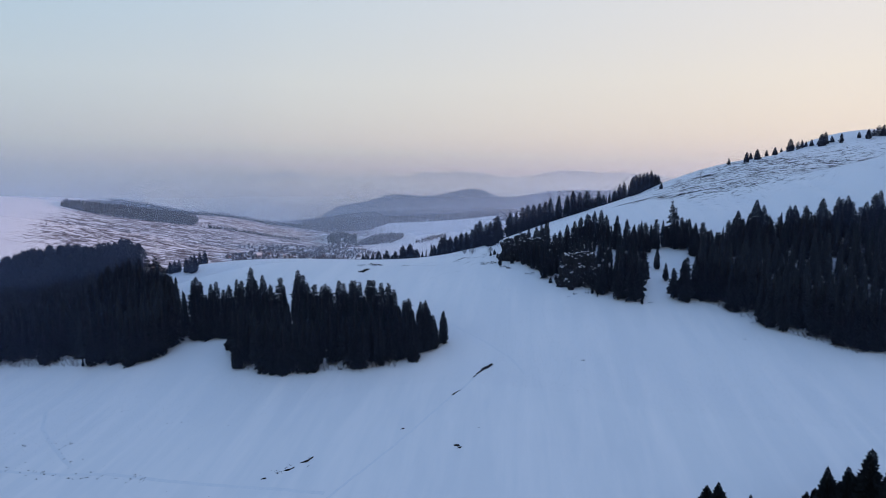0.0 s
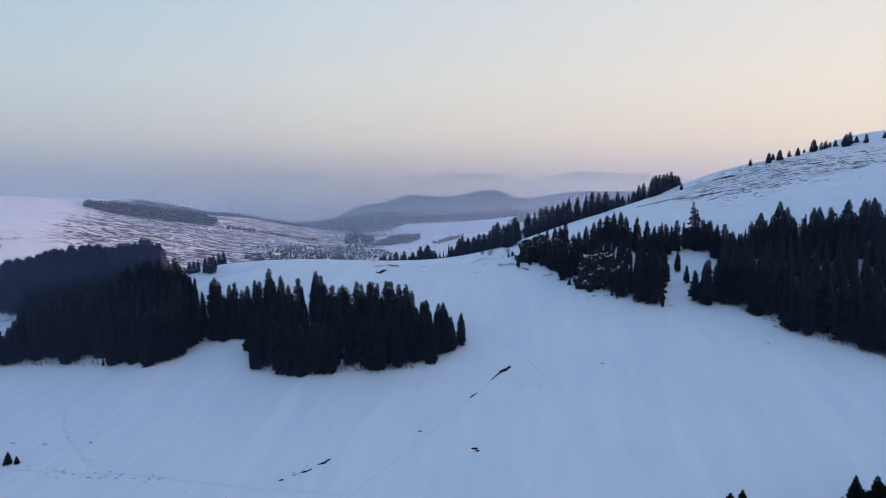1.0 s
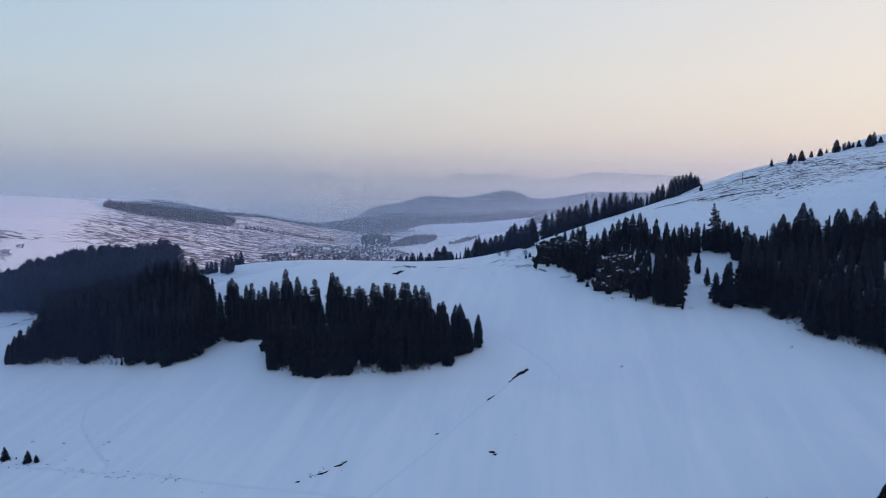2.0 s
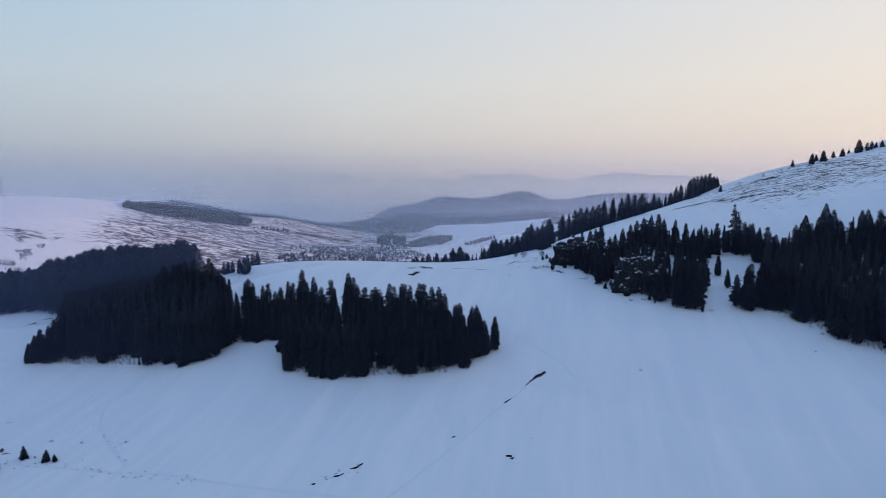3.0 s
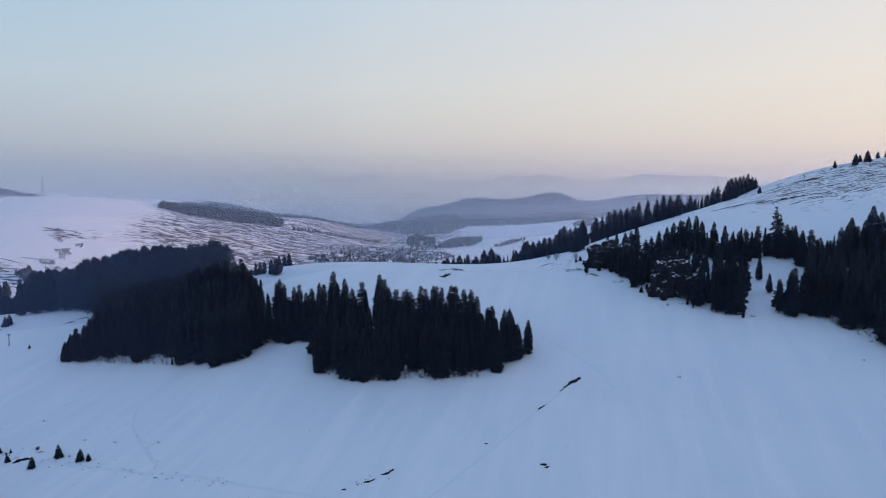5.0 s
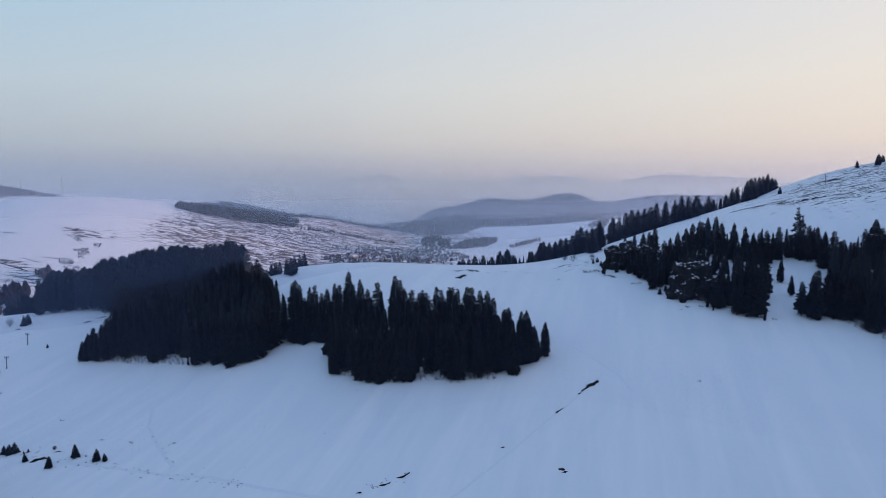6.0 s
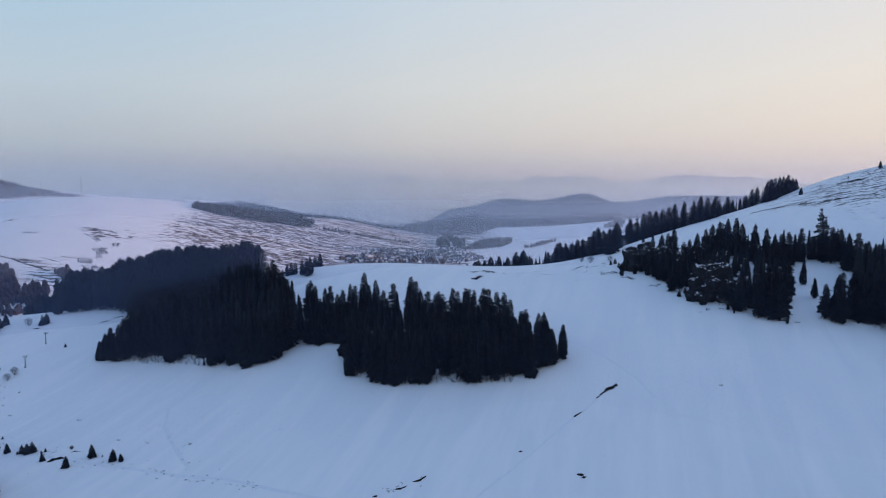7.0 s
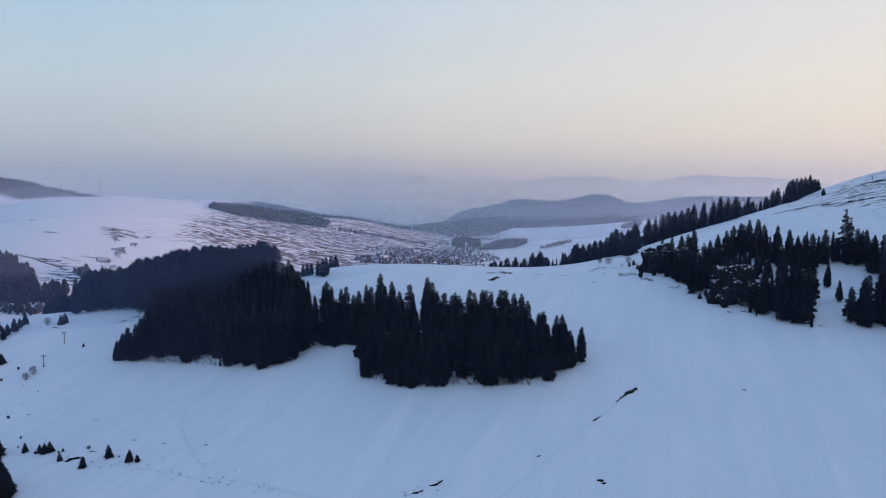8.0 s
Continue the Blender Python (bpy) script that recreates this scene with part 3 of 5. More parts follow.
SLOPE_TALL = [
    (38.4, 248.4, 14.0), (36.8, 249.3, 12.0), (39.7, 234.9, 12.1), (42.0, 237.6, 12.2), (46.2, 247.9, 11.1), (49.3, 250.4, 11.5),
    (52.9, 256.4, 11.2), (56.2, 259.6, 11.0), (56.0, 254.2, 11.7), (59.3, 261.5, 11.2), (59.5, 251.0, 14.0), (61.7, 250.8, 11.8),
    (63.9, 245.1, 13.0), (67.2, 242.5, 12.1), (67.2, 234.2, 11.7), (70.6, 239.5, 10.7), (72.8, 238.4, 11.5), (77.6, 241.9, 11.3),
    (85.7, 239.1, 12.0), (89.1, 241.0, 10.7), (88.5, 233.3, 10.9),
]
SLOPE_COLUMN = [
    (83.6, 243.3, 16.9), (83.9, 240.8, 15.0),
]
SLOPE_EDGE = [
    (32.0, 234.0, 9.5), (33.6, 232.2, 9.2), (34.1, 223.5, 10.0), (36.8, 225.7, 9.0), (39.4, 227.9, 8.6), (49.8, 206.9, 10.8),
    (52.0, 208.0, 8.7), (54.3, 208.7, 8.4), (53.5, 201.2, 15.0), (55.9, 202.2, 15.0), (57.3, 200.1, 15.0), (59.4, 202.0, 14.0),
    (64.4, 212.1, 12.0), (77.2, 242.5, 8.0), (81.1, 242.9, 8.0), (85.7, 242.9, 8.0), (88.0, 241.5, 9.0), (91.5, 240.9, 9.0),
    (72.3, 223.6, 7.4), (72.1, 213.6, 6.3), (70.3, 200.5, 9.7), (73.0, 200.3, 12.5), (73.0, 197.7, 13.9), (59.8, 197.4, 2.7),
    (47.0, 207.0, 2.5), (48.0, 204.4, 1.8), (68.5, 221.8, 3.0), (21.0, 243.0, 4.4), (25.4, 243.9, 3.4), (23.5, 248.7, 5.0),
]
SLOPE_EDGE += [
    (27.6, 245.2, 6.0), (29.5, 241.6, 7.0), (31.0, 238.1, 8.0), (39.4, 214.9, 4.0), (41.2, 211.8, 4.5), (43.8, 213.2, 5.0),
    (46.4, 214.0, 6.0), (47.9, 210.1, 6.0), (32.4, 277.3, 6.0), (35.3, 273.7, 7.0), (36.8, 261.2, 9.0),
]
STEEP_TALL = [
    (98.9, 230.1, 13.2), (104.9, 237.5, 13.4), (104.3, 231.0, 13.1), (112.8, 239.3, 16.0), (115.0, 239.0, 13.9), (111.0, 226.8, 14.9),
    (116.5, 230.0, 12.8), (122.8, 236.2, 13.6), (123.9, 234.5, 14.2), (126.2, 231.6, 14.8), (124.9, 224.2, 15.0), (133.3, 234.6, 15.0),
    (132.2, 228.4, 12.9), (139.2, 235.3, 13.9), (138.6, 231.5, 14.7), (143.6, 236.7, 12.7), (140.7, 229.4, 14.0), (141.6, 226.0, 13.0),
    (143.3, 225.9, 14.5), (148.1, 229.2, 14.9), (151.7, 231.9, 13.9), (91.0, 233.0, 12.0), (91.9, 228.4, 11.0), (156.9, 233.9, 12.5),
    (157.9, 229.6, 12.7), (108.3, 234.3, 13.6), (120.7, 224.1, 14.7), (91.7, 219.8, 13.1),
]
STEEP_EDGE = [
    (77.3, 200.4, 14.0), (79.0, 199.4, 13.2), (80.7, 198.1, 12.8), (82.7, 197.9, 14.1), (84.9, 196.9, 12.9), (84.4, 191.0, 13.1),
    (87.5, 191.3, 14.3), (92.6, 194.2, 13.5), (88.5, 181.1, 14.4), (89.5, 179.1, 13.5), (91.5, 176.0, 12.5), (95.0, 178.6, 13.3),
    (97.1, 179.0, 14.6), (98.0, 172.6, 13.7), (99.7, 171.7, 14.9), (101.2, 170.4, 12.0), (101.0, 166.2, 13.0), (102.7, 164.2, 14.3),
    (104.7, 162.9, 14.1), (106.8, 161.8, 13.7), (109.2, 162.2, 14.0), (111.9, 159.9, 14.6),
]
RIDGE_ROW = [
    (35.0, 347.0, 13.4), (38.1, 346.7, 12.2), (41.3, 346.4, 13.3), (44.1, 346.1, 13.4), (46.8, 345.7, 12.7), (50.0, 345.3, 12.1),
    (52.7, 344.9, 12.0), (55.4, 344.6, 13.0), (59.4, 343.9, 12.5), (63.9, 343.1, 11.5), (66.7, 342.6, 12.8), (69.8, 342.0, 11.0),
    (73.7, 343.7, 10.8), (94.4, 422.9, 10.3), (90.2, 387.8, 9.8), (103.7, 432.3, 9.7), (104.8, 408.9, 8.0), (101.9, 386.7, 9.6),
    (108.8, 402.7, 10.0), (108.8, 384.9, 11.4), (112.8, 391.3, 12.0), (117.8, 401.3, 11.7), (122.4, 409.1, 11.5), (126.2, 414.7, 11.1),
    (130.0, 419.3, 11.3), (135.0, 427.2, 8.2), (138.0, 430.7, 7.1), (122.2, 375.5, 4.1),
]
RIDGE_SINGLE = [
    (182.9, 431.0, 4.5), (194.3, 431.3, 7.0), (204.7, 448.4, 4.7), (205.7, 441.2, 7.2), (225.6, 470.2, 4.7), (233.6, 474.7, 5.9),
    (280.8, 560.0, 3.6), (267.0, 518.8, 9.9), (272.4, 518.1, 6.4), (276.0, 519.2, 6.5), (282.3, 525.3, 4.4), (283.9, 520.3, 5.5),
    (283.4, 505.9, 9.6), (290.1, 512.7, 9.7), (298.0, 517.8, 5.2), (298.9, 507.1, 7.1), (319.6, 519.6, 4.9), (321.4, 511.0, 7.5),
    (332.3, 522.2, 5.6), (335.1, 519.9, 8.3), (338.4, 519.8, 8.9),
]
BAND = [
    (-49.8, 315.7, 6.0), (-44.6, 317.3, 6.0), (-42.1, 318.9, 7.0), (-39.0, 323.0, 8.7), (-37.5, 326.7, 10.3), (-34.5, 324.6, 9.3),
    (-31.1, 318.1, 9.0), (-27.3, 320.5, 9.2), (-23.9, 329.4, 9.8), (-18.8, 312.9, 8.8), (-15.7, 315.3, 9.4), (-14.5, 339.2, 9.8),
    (-4.7, 344.6, 9.9), (-0.6, 298.3, 8.5), (0.8, 318.8, 10.1), (3.6, 324.4, 9.4), (6.3, 326.9, 9.4), (8.8, 322.5, 9.6),
    (11.4, 321.2, 9.1), (14.6, 332.1, 10.3), (15.1, 301.7, 11.2), (16.8, 302.9, 12.1), (22.6, 350.1, 12.0), (20.8, 290.9, 11.0),
    (25.5, 312.4, 12.2),
]
SADDLE_TREES = [
    (-104.3, 252.9, 5.0), (-103.2, 254.2, 5.0), (-101.3, 253.9, 5.0), (-94.5, 248.2, 7.0), (-94.1, 250.6, 7.0), (-108.2, 294.4, 8.0),
    (-106.2, 295.5, 9.0), (-97.4, 251.0, 6.0), (-79.0, 311.9, 3.0), (-74.8, 314.0, 4.0),
]
SAPLING = [
    (-129.0, 140.5, 0.9), (-125.6, 136.0, 0.6), (-121.9, 134.0, 2.3), (-118.6, 133.2, 0.9), (-118.0, 133.8, 2.1), (-116.4, 133.5, 2.5),
    (-115.7, 134.2, 2.6), (-113.3, 133.9, 0.7), (-112.7, 134.5, 1.0), (-110.1, 130.4, 1.8), (-102.4, 127.9, 2.6), (-99.7, 132.4, 3.0),
    (-97.4, 132.6, 0.6), (-93.7, 131.0, 2.7), (-91.8, 130.8, 1.8), (-154.8, 194.1, 1.3), (-170.5, 178.7, 3.4), (-175.3, 209.1, 3.7),
    (-175.5, 211.3, 3.7), (35.6, 218.5, 2.0), (37.8, 221.0, 2.0), (37.8, 214.9, 1.2), (18.8, 261.1, 1.9), (20.4, 262.5, 2.2),
    (21.1, 255.3, 2.1), (56.4, 260.4, 1.7),
]
NEAR_TREES = [
    (41.6, 99.9, 8.0), (43.0, 99.1, 9.1), (48.6, 100.3, 6.1), (57.0, 99.2, 7.1), (58.5, 100.0, 7.1), (59.2, 97.4, 12.1),
    (62.1, 97.5, 12.1), (65.1, 96.6, 15.1), (69.0, 96.8, 14.1), (-127.4, 131.4, 6.4),
]
BROAD_SPRUCE = (-112.9, 114.3, 13.5)

BROW_TREES = [(-184.6, 190.8, 5.2), (-183.4, 193.2, 4.4), (-184.8, 196.5, 4.0), (-185.3, 199.8, 4.6), (-186.2, 203.2, 3.6), (-187.4, 206.8, 4.2), (-189.0, 193.0, 5.6), (-190.5, 198.5, 5.0)]

# outline of the knoll wood
KNOLL = [(-130, 252), (-150, 247), (-172, 238), (-186, 236), (-205, 255), (-215, 268), (-200, 290), (-160, 300), (-128, 285)]


plant_row(GROVE_TALL, "tall dark green spruce standing in the meadow grove", "spruces of the meadow grove", (0, 1, 3, 4), 1.0)
plant_row(GROVE_EDGE, "dark green spruce at the snowy edge of the grove", "spruces of the meadow grove")
plant_row(WOOD_TALL, "tall dark spruce standing in the dense lower wood", "spruces of the lower wood", (0, 1, 2, 4, 5), 1.03)
plant_row(WOOD_EDGE, "dark green spruce at the edge of the lower wood", "spruces of the lower wood", (0, 1, 2, 4, 5), 1.03)
plant_row(VALLEY_WOOD_TALL, "leafless dark tree on the knoll above the valley", "trees of the knoll wood", (10, 9, 10), 0.95)
plant_row(VALLEY_WOOD_EDGE, "dark tree at the foot of the knoll wood", "trees of the knoll wood", (9, 10, 4), 1.1)
plant_row(SLOPE_TALL, "dark green spruce on the rocky slope below the ridge", "spruces of the rocky slope", wide=1.1)
plant_row(SLOPE_COLUMN, "tall old spruce with a thick blunt crown above the clearing", "spruces of the rocky slope", (8,), 0.66)
plant_row(SLOPE_EDGE, "dark green spruce beside the snowy clearing", "spruces of the rocky slope")
plant_row(STEEP_TALL, "tall dark spruce in the steep wood", "spruces of the steep wood", wide=1.15)
plant_row(STEEP_EDGE, "dark spruce at the lower edge of the steep wood", "spruces of the steep wood", (0, 1, 2, 4, 5), 1.1)
plant_row(BROW_TREES, "small dark spruce on the brow above the valley", "spruces on the brow", (0, 2, 5), 1.3)
plant_row(RIDGE_ROW, "dark spruce in a row up the ridge", "spruces along the ridge", (0, 2, 5, 4), 1.3)
plant_row(RIDGE_SINGLE, "small wind-bent spruce on the bare ridge crest", "spruces on the crest", (2, 4, 5, 8), 1.5)
plant_row(BAND, "dark spruce in the belt behind the snowy saddle", "spruces behind the saddle", (0, 2, 5), 1.5)
plant_row(SADDLE_TREES, "small dark spruce on the far side of the saddle", "spruces behind the saddle", (0, 2, 4), 1.15)
plant_row(SAPLING, "young bushy spruce alone in the open snow", "young spruces on the meadow", (6,), 1.2)
plant_row(NEAR_TREES, "large dark spruce with drooping boughs beside the meadow", "spruces nearest the drone", (11, 12), 1.1)
plant(7, *BROAD_SPRUCE, "broad old spruce with low spreading boughs", "spruces nearest the drone", 1.2)

inner_wood("grove_inner_trees", [(-53, 174), (-34, 168), (-13, 167), (-4, 173), (-12, 182), (-30, 190), (-48, 198), (-62, 198), (-75, 203), (-76, 198), (-64, 192)], 3.4, 7.5, 10.5, 31, "crowded dark spruces in the middle of the grove")
inner_wood("lower_wood_inner_trees", [(-76, 193), (-86, 184), (-98, 186), (-112, 191), (-126, 193), (-133, 190), (-128, 202), (-116, 215), (-106, 226), (-90, 216), (-80, 203)], 2.8, 10, 14, 32, "crowded dark spruces inside the lower wood")
inner_wood("knoll_wood_inner_trees", KNOLL, 3.0, 12.5, 16.2, 33, "crowded leafless trees covering the knoll", HAZED_CROWNS, True)
inner_wood("between_woods_inner_trees", [(-112, 215), (-126, 203), (-150, 220), (-165, 236), (-150, 249), (-125, 252)], 3.2, 10, 13, 38, "crowded dark trees between the two woods", HAZED_CROWNS, True)
inner_wood("slope_inner_trees", [(30, 238), (36, 229), (46, 222), (52, 208), (58, 204), (63, 214), (68, 232), (76, 241), (92, 242), (90, 248), (62, 254), (38, 247)], 3.0, 5.5, 8.5, 34, "crowded dark spruces on the rocky slope")
inner_wood("steep_wood_inner_trees", [(80, 204), (86, 194), (92, 184), (100, 172), (112, 161), (150, 160), (165, 225), (140, 232), (120, 238), (98, 236), (88, 226)], 3.0, 8, 11.5, 35, "crowded dark spruces inside the steep wood")
inner_wood("ridge_row_inner_trees", [(35, 349), (60, 352), (80, 372), (98, 392), (116, 385), (112, 396), (90, 405), (60, 375), (34, 362)], 3.4, 5, 7.5, 36, "crowded dark spruces along the ridge")
inner_wood("belt_inner_trees", [(-78, 318), (-48, 317), (-20, 322), (5, 330), (22, 345), (22, 362), (-5, 350), (-45, 333), (-78, 328)], 3.0, 4.5, 8.5, 37, "crowded dark spruces behind the saddle")


# ---- distance ----
def cone_tree(verts, faces, r, x, y, z, h, wide):
    """A far spruce: two ragged skirts and a tip."""
    turn = r.random() * 6
    for z0, z1, rad in ((0.02, 0.62, wide), (0.4, 1.0, wide * 0.66)):
        k = len(verts)
        for i in range(5):
            a = turn + 1.2566 * i
            d = rad * r.uniform(0.7, 1.3)
            verts.append((x + d * math.cos(a), y + d * math.sin(a), z + h * (z0 + r.uniform(-0.03, 0.08))))
        verts.append((x, y, z + h * z1))
        faces += [(k + i, k + (i + 1) % 5, k + 5) for i in range(5)]


def bare_tree(verts, faces, r, x, y, z, h, wide):
    """A leafless tree: thin limbs that fan upwards from a short stem, with side twigs."""
    k = len(verts)
    t = 0.03 * h
    verts += [(x - t, y, z - 0.3), (x + t, y, z - 0.3), (x, y + t, z - 0.3), (x, y, z + 0.6 * h)]
    faces += [(k, k + 1, k + 3), (k + 1, k + 2, k + 3), (k + 2, k, k + 3)]
    for _ in range(30):
        a = r.random() * 6.283
        z0 = z + h * r.uniform(0.1, 0.55)
        d = wide * r.uniform(0.3, 1.0)
        z1 = min(z + h, z0 + h * r.uniform(0.2, 0.5))
        x1, y1 = x + d * math.cos(a), y + d * math.sin(a)
        s = 0.022 * h
        k = len(verts)
        verts += [(x, y, z0), (x, y, z0 + s), (x1, y1, z1), (x + 0.6 * (x1 - x) - s * 5 * math.sin(a), y + 0.6 * (y1 - y) + s * 5 * math.cos(a), z0 + 0.9 * (z1 - z0)),
                  (x + 0.5 * (x1 - x), y + 0.5 * (y1 - y), z0 + 0.5 * (z1 - z0) + s), (x + 0.5 * (x1 - x), y + 0.5 * (y1 - y), z0 + 0.5 * (z1 - z0))]
        faces += [(k, k + 1, k + 2), (k + 4, k + 5, k + 3)]


def far_wood(name, polys, gap, h0, h1, seed, label, mat, maker=cone_tree, wide=0.24):
    r = random.Random(seed)
    verts, faces = [], []
    for n, poly in enumerate(polys):
        for x, y in scatter(poly, gap, seed + n, 17000):
            h = r.uniform(h0, h1)
            maker(verts, faces, r, x, y, ground_z(x, y) - 0.3, h, h * wide * r.uniform(0.8, 1.2))
    return joined(name, verts, faces, [mat], label, "trees")


def belt(points, width):
    """The outline of a strip of the given width along a line."""
    left, right = [], []
    for i, (x, y) in enumerate(points):
        (x0, y0), (x1, y1) = points[max(0, i - 1)], points[min(len(points) - 1, i + 1)]
        d = math.hypot(x1 - x0, y1 - y0)
        nx, ny = -(y1 - y0) / d, (x1 - x0) / d
        left.append((x + nx * width / 2, y + ny * width / 2))
        right.append((x - nx * width / 2, y - ny * width / 2))
    return left + right[::-1]


far_wood("hill_crest_wood", [[(-636, 1112), (-592, 1100), (-547, 1112), (-508, 1144), (-469, 1180), (-453, 1208), (-468, 1275), (-500, 1300), (-560, 1290), (-610, 1230), (-655, 1165)]], 4.2, 5, 10, 51, "dark spruce wood along the crest of the far hill", FAR_NEEDLES, wide=0.3)
far_wood("back_crest_wood", [belt([(-600, 1400), (-545, 1490), (-500, 1570), (-440, 1630), (-360, 1660), (-300, 1720)], 60)], 5.0, 6, 12, 61, "dark hazy wood on the crest behind the snowy field", FAR_NEEDLES, wide=0.34)
far_wood("hill_hedge_trees", [belt([(-436, 1205), (-397, 1254), (-334, 1277), (-280, 1290)], 9)], 4.5, 3, 8, 52, "thin line of small trees across the far snowy hill", FAR_NEEDLES, wide=0.34)
far_wood("mountain_wood", [[(-540, 2340), (-300, 2300), (500, 2350), (1050, 2450), (1100, 2930), (-540, 2930)]], 7.5, 7, 14, 53, "forest covering the hazy hill beyond the valley", FAR_NEEDLES, wide=0.46)
far_wood("mountain_foot_wood", [belt([(-345, 1600), (-264, 1530), (-191, 1597), (-155, 1774), (-8, 1755), (63, 1766), (139, 1843), (283, 2176), (466, 2534)], 36), [(-420, 1960), (-330, 1640), (-264, 1560), (-200, 1630), (-165, 1800), (60, 1800), (130, 1870), (280, 2210), (300, 2350), (-420, 2320)]], 9, 8, 13, 62, "forest edge above the far snowy field", FAR_NEEDLES, wide=0.42)
far_wood("far_left_wood", [belt([(-2050, 1500), (-1750, 1480), (-1450, 1520)], 330), belt([(-1320, 1300), (-1200, 1400), (-1100, 1480)], 90), belt([(-850, 745), (-775, 800)], 22), belt([(-760, 685), (-705, 722)], 22), belt([(-940, 1910), (-860, 1960), (-720, 2040)], 200)], 6, 6, 11, 54, "dark forest on the hills at the end of the valley", FAR_NEEDLES, wide=0.34)
far_wood("field_copses", [belt([(-212, 1300), (-228, 1390), (-222, 1470)], 26), belt([(-186, 1330), (-200, 1440)], 22), [(-168, 1290), (-152, 1425), (-126, 1470), (-90, 1470), (-86, 1425), (-104, 1350)], belt([(-50, 1340), (0, 1420)], 12), [(121, 1615), (166, 1810), (182, 1760), (158, 1600)], belt([(-470, 2060), (-250, 2130), (-50, 2220)], 150)], 5.5, 4, 10, 55, "dark copses between the far snowy fields", FAR_NEEDLES, bushy_tree, wide=0.4)
far_wood("bare_valley_wood", [belt([(-760, 640), (-660, 628), (-600, 615)], 50), [(-605, 610), (-587, 622), (-566, 620), (-540, 600), (-505, 566), (-484, 545), (-495, 532), (-514, 526), (-560, 535), (-620, 570)], [(-510, 592), (-494, 590), (-478, 570), (-462, 548), (-470, 540), (-490, 552), (-505, 572)], belt([(-560, 500), (-520, 505), (-470, 520)], 8), belt([(-520, 640), (-505, 632), (-492, 622)], 12)], 4.0, 6, 11, 56, "leafless brown wood in the valley beside the houses", TWIGS, bushy_tree, 0.34)
VILLAGE = [(-328, 1000), (-302, 1110), (-272, 1190), (-215, 1228), (-150, 1232), (-118, 1180), (-158, 1108), (-212, 1058), (-268, 1012), (-312, 980)]
far_wood("village_trees", [VILLAGE, belt([(-215, 1215), (-190, 1290), (-150, 1330)], 30), belt([(-345, 1100), (-305, 1135), (-275, 1180)], 20)], 7.5, 2.0, 6.0, 57, "leafless trees crowded between the village houses", HAZED_AND_BUSH_TWIGS, bushy_tree, 0.5)
far_wood("hill_gully_bushes", [belt([(-551, 742), (-541, 735), (-532, 727)], 12), belt([(-552, 780), (-543, 765)], 7), belt([(-548, 752), (-536, 724), (-526, 712)], 6), belt([(-536, 700), (-524, 684)], 14), belt([(-517, 680), (-500, 668)], 16), belt([(-616, 826), (-608, 822)], 5), belt([(-738, 818), (-733, 816)], 3), belt([(-590, 826), (-580, 822)], 3), belt([(-562, 820), (-556, 818)], 3), belt([(-589, 788), (-570, 774)], 4), belt([(-668, 760), (-650, 764)], 3)], 2.0, 0.5, 1.7, 58, "leafless bushes in the gully of the far hill", HAZED_AND_BUSH_TWIGS, bushy_tree, 0.7)
far_wood("hillside_scrub", [[(-610, 1000), (-540, 1090), (-470, 1165), (-345, 1260), (-290, 1180), (-300, 1060), (-330, 970), (-480, 850)]], 22, 0.6, 2.4, 60, "scattered leafless scrub on the streaked hillside", HAZED_AND_BUSH_TWIGS, bushy_tree, 0.7)
far_wood("wood_edge_shrubs", [belt([(-134, 188), (-112, 186), (-98, 183)], 4), belt([(-52, 170), (-34, 165), (-12, 164)], 3), belt([(80, 198), (90, 183), (97, 172), (104, 162)], 4), belt([(36, 224), (52, 206)], 4), belt([(-180, 228), (-165, 238)], 4)], 1.1, 0.8, 2.6, 59, "pale leafless shrubs along the foot of the woods", PALE_TWIGS, bare_tree, 0.5)


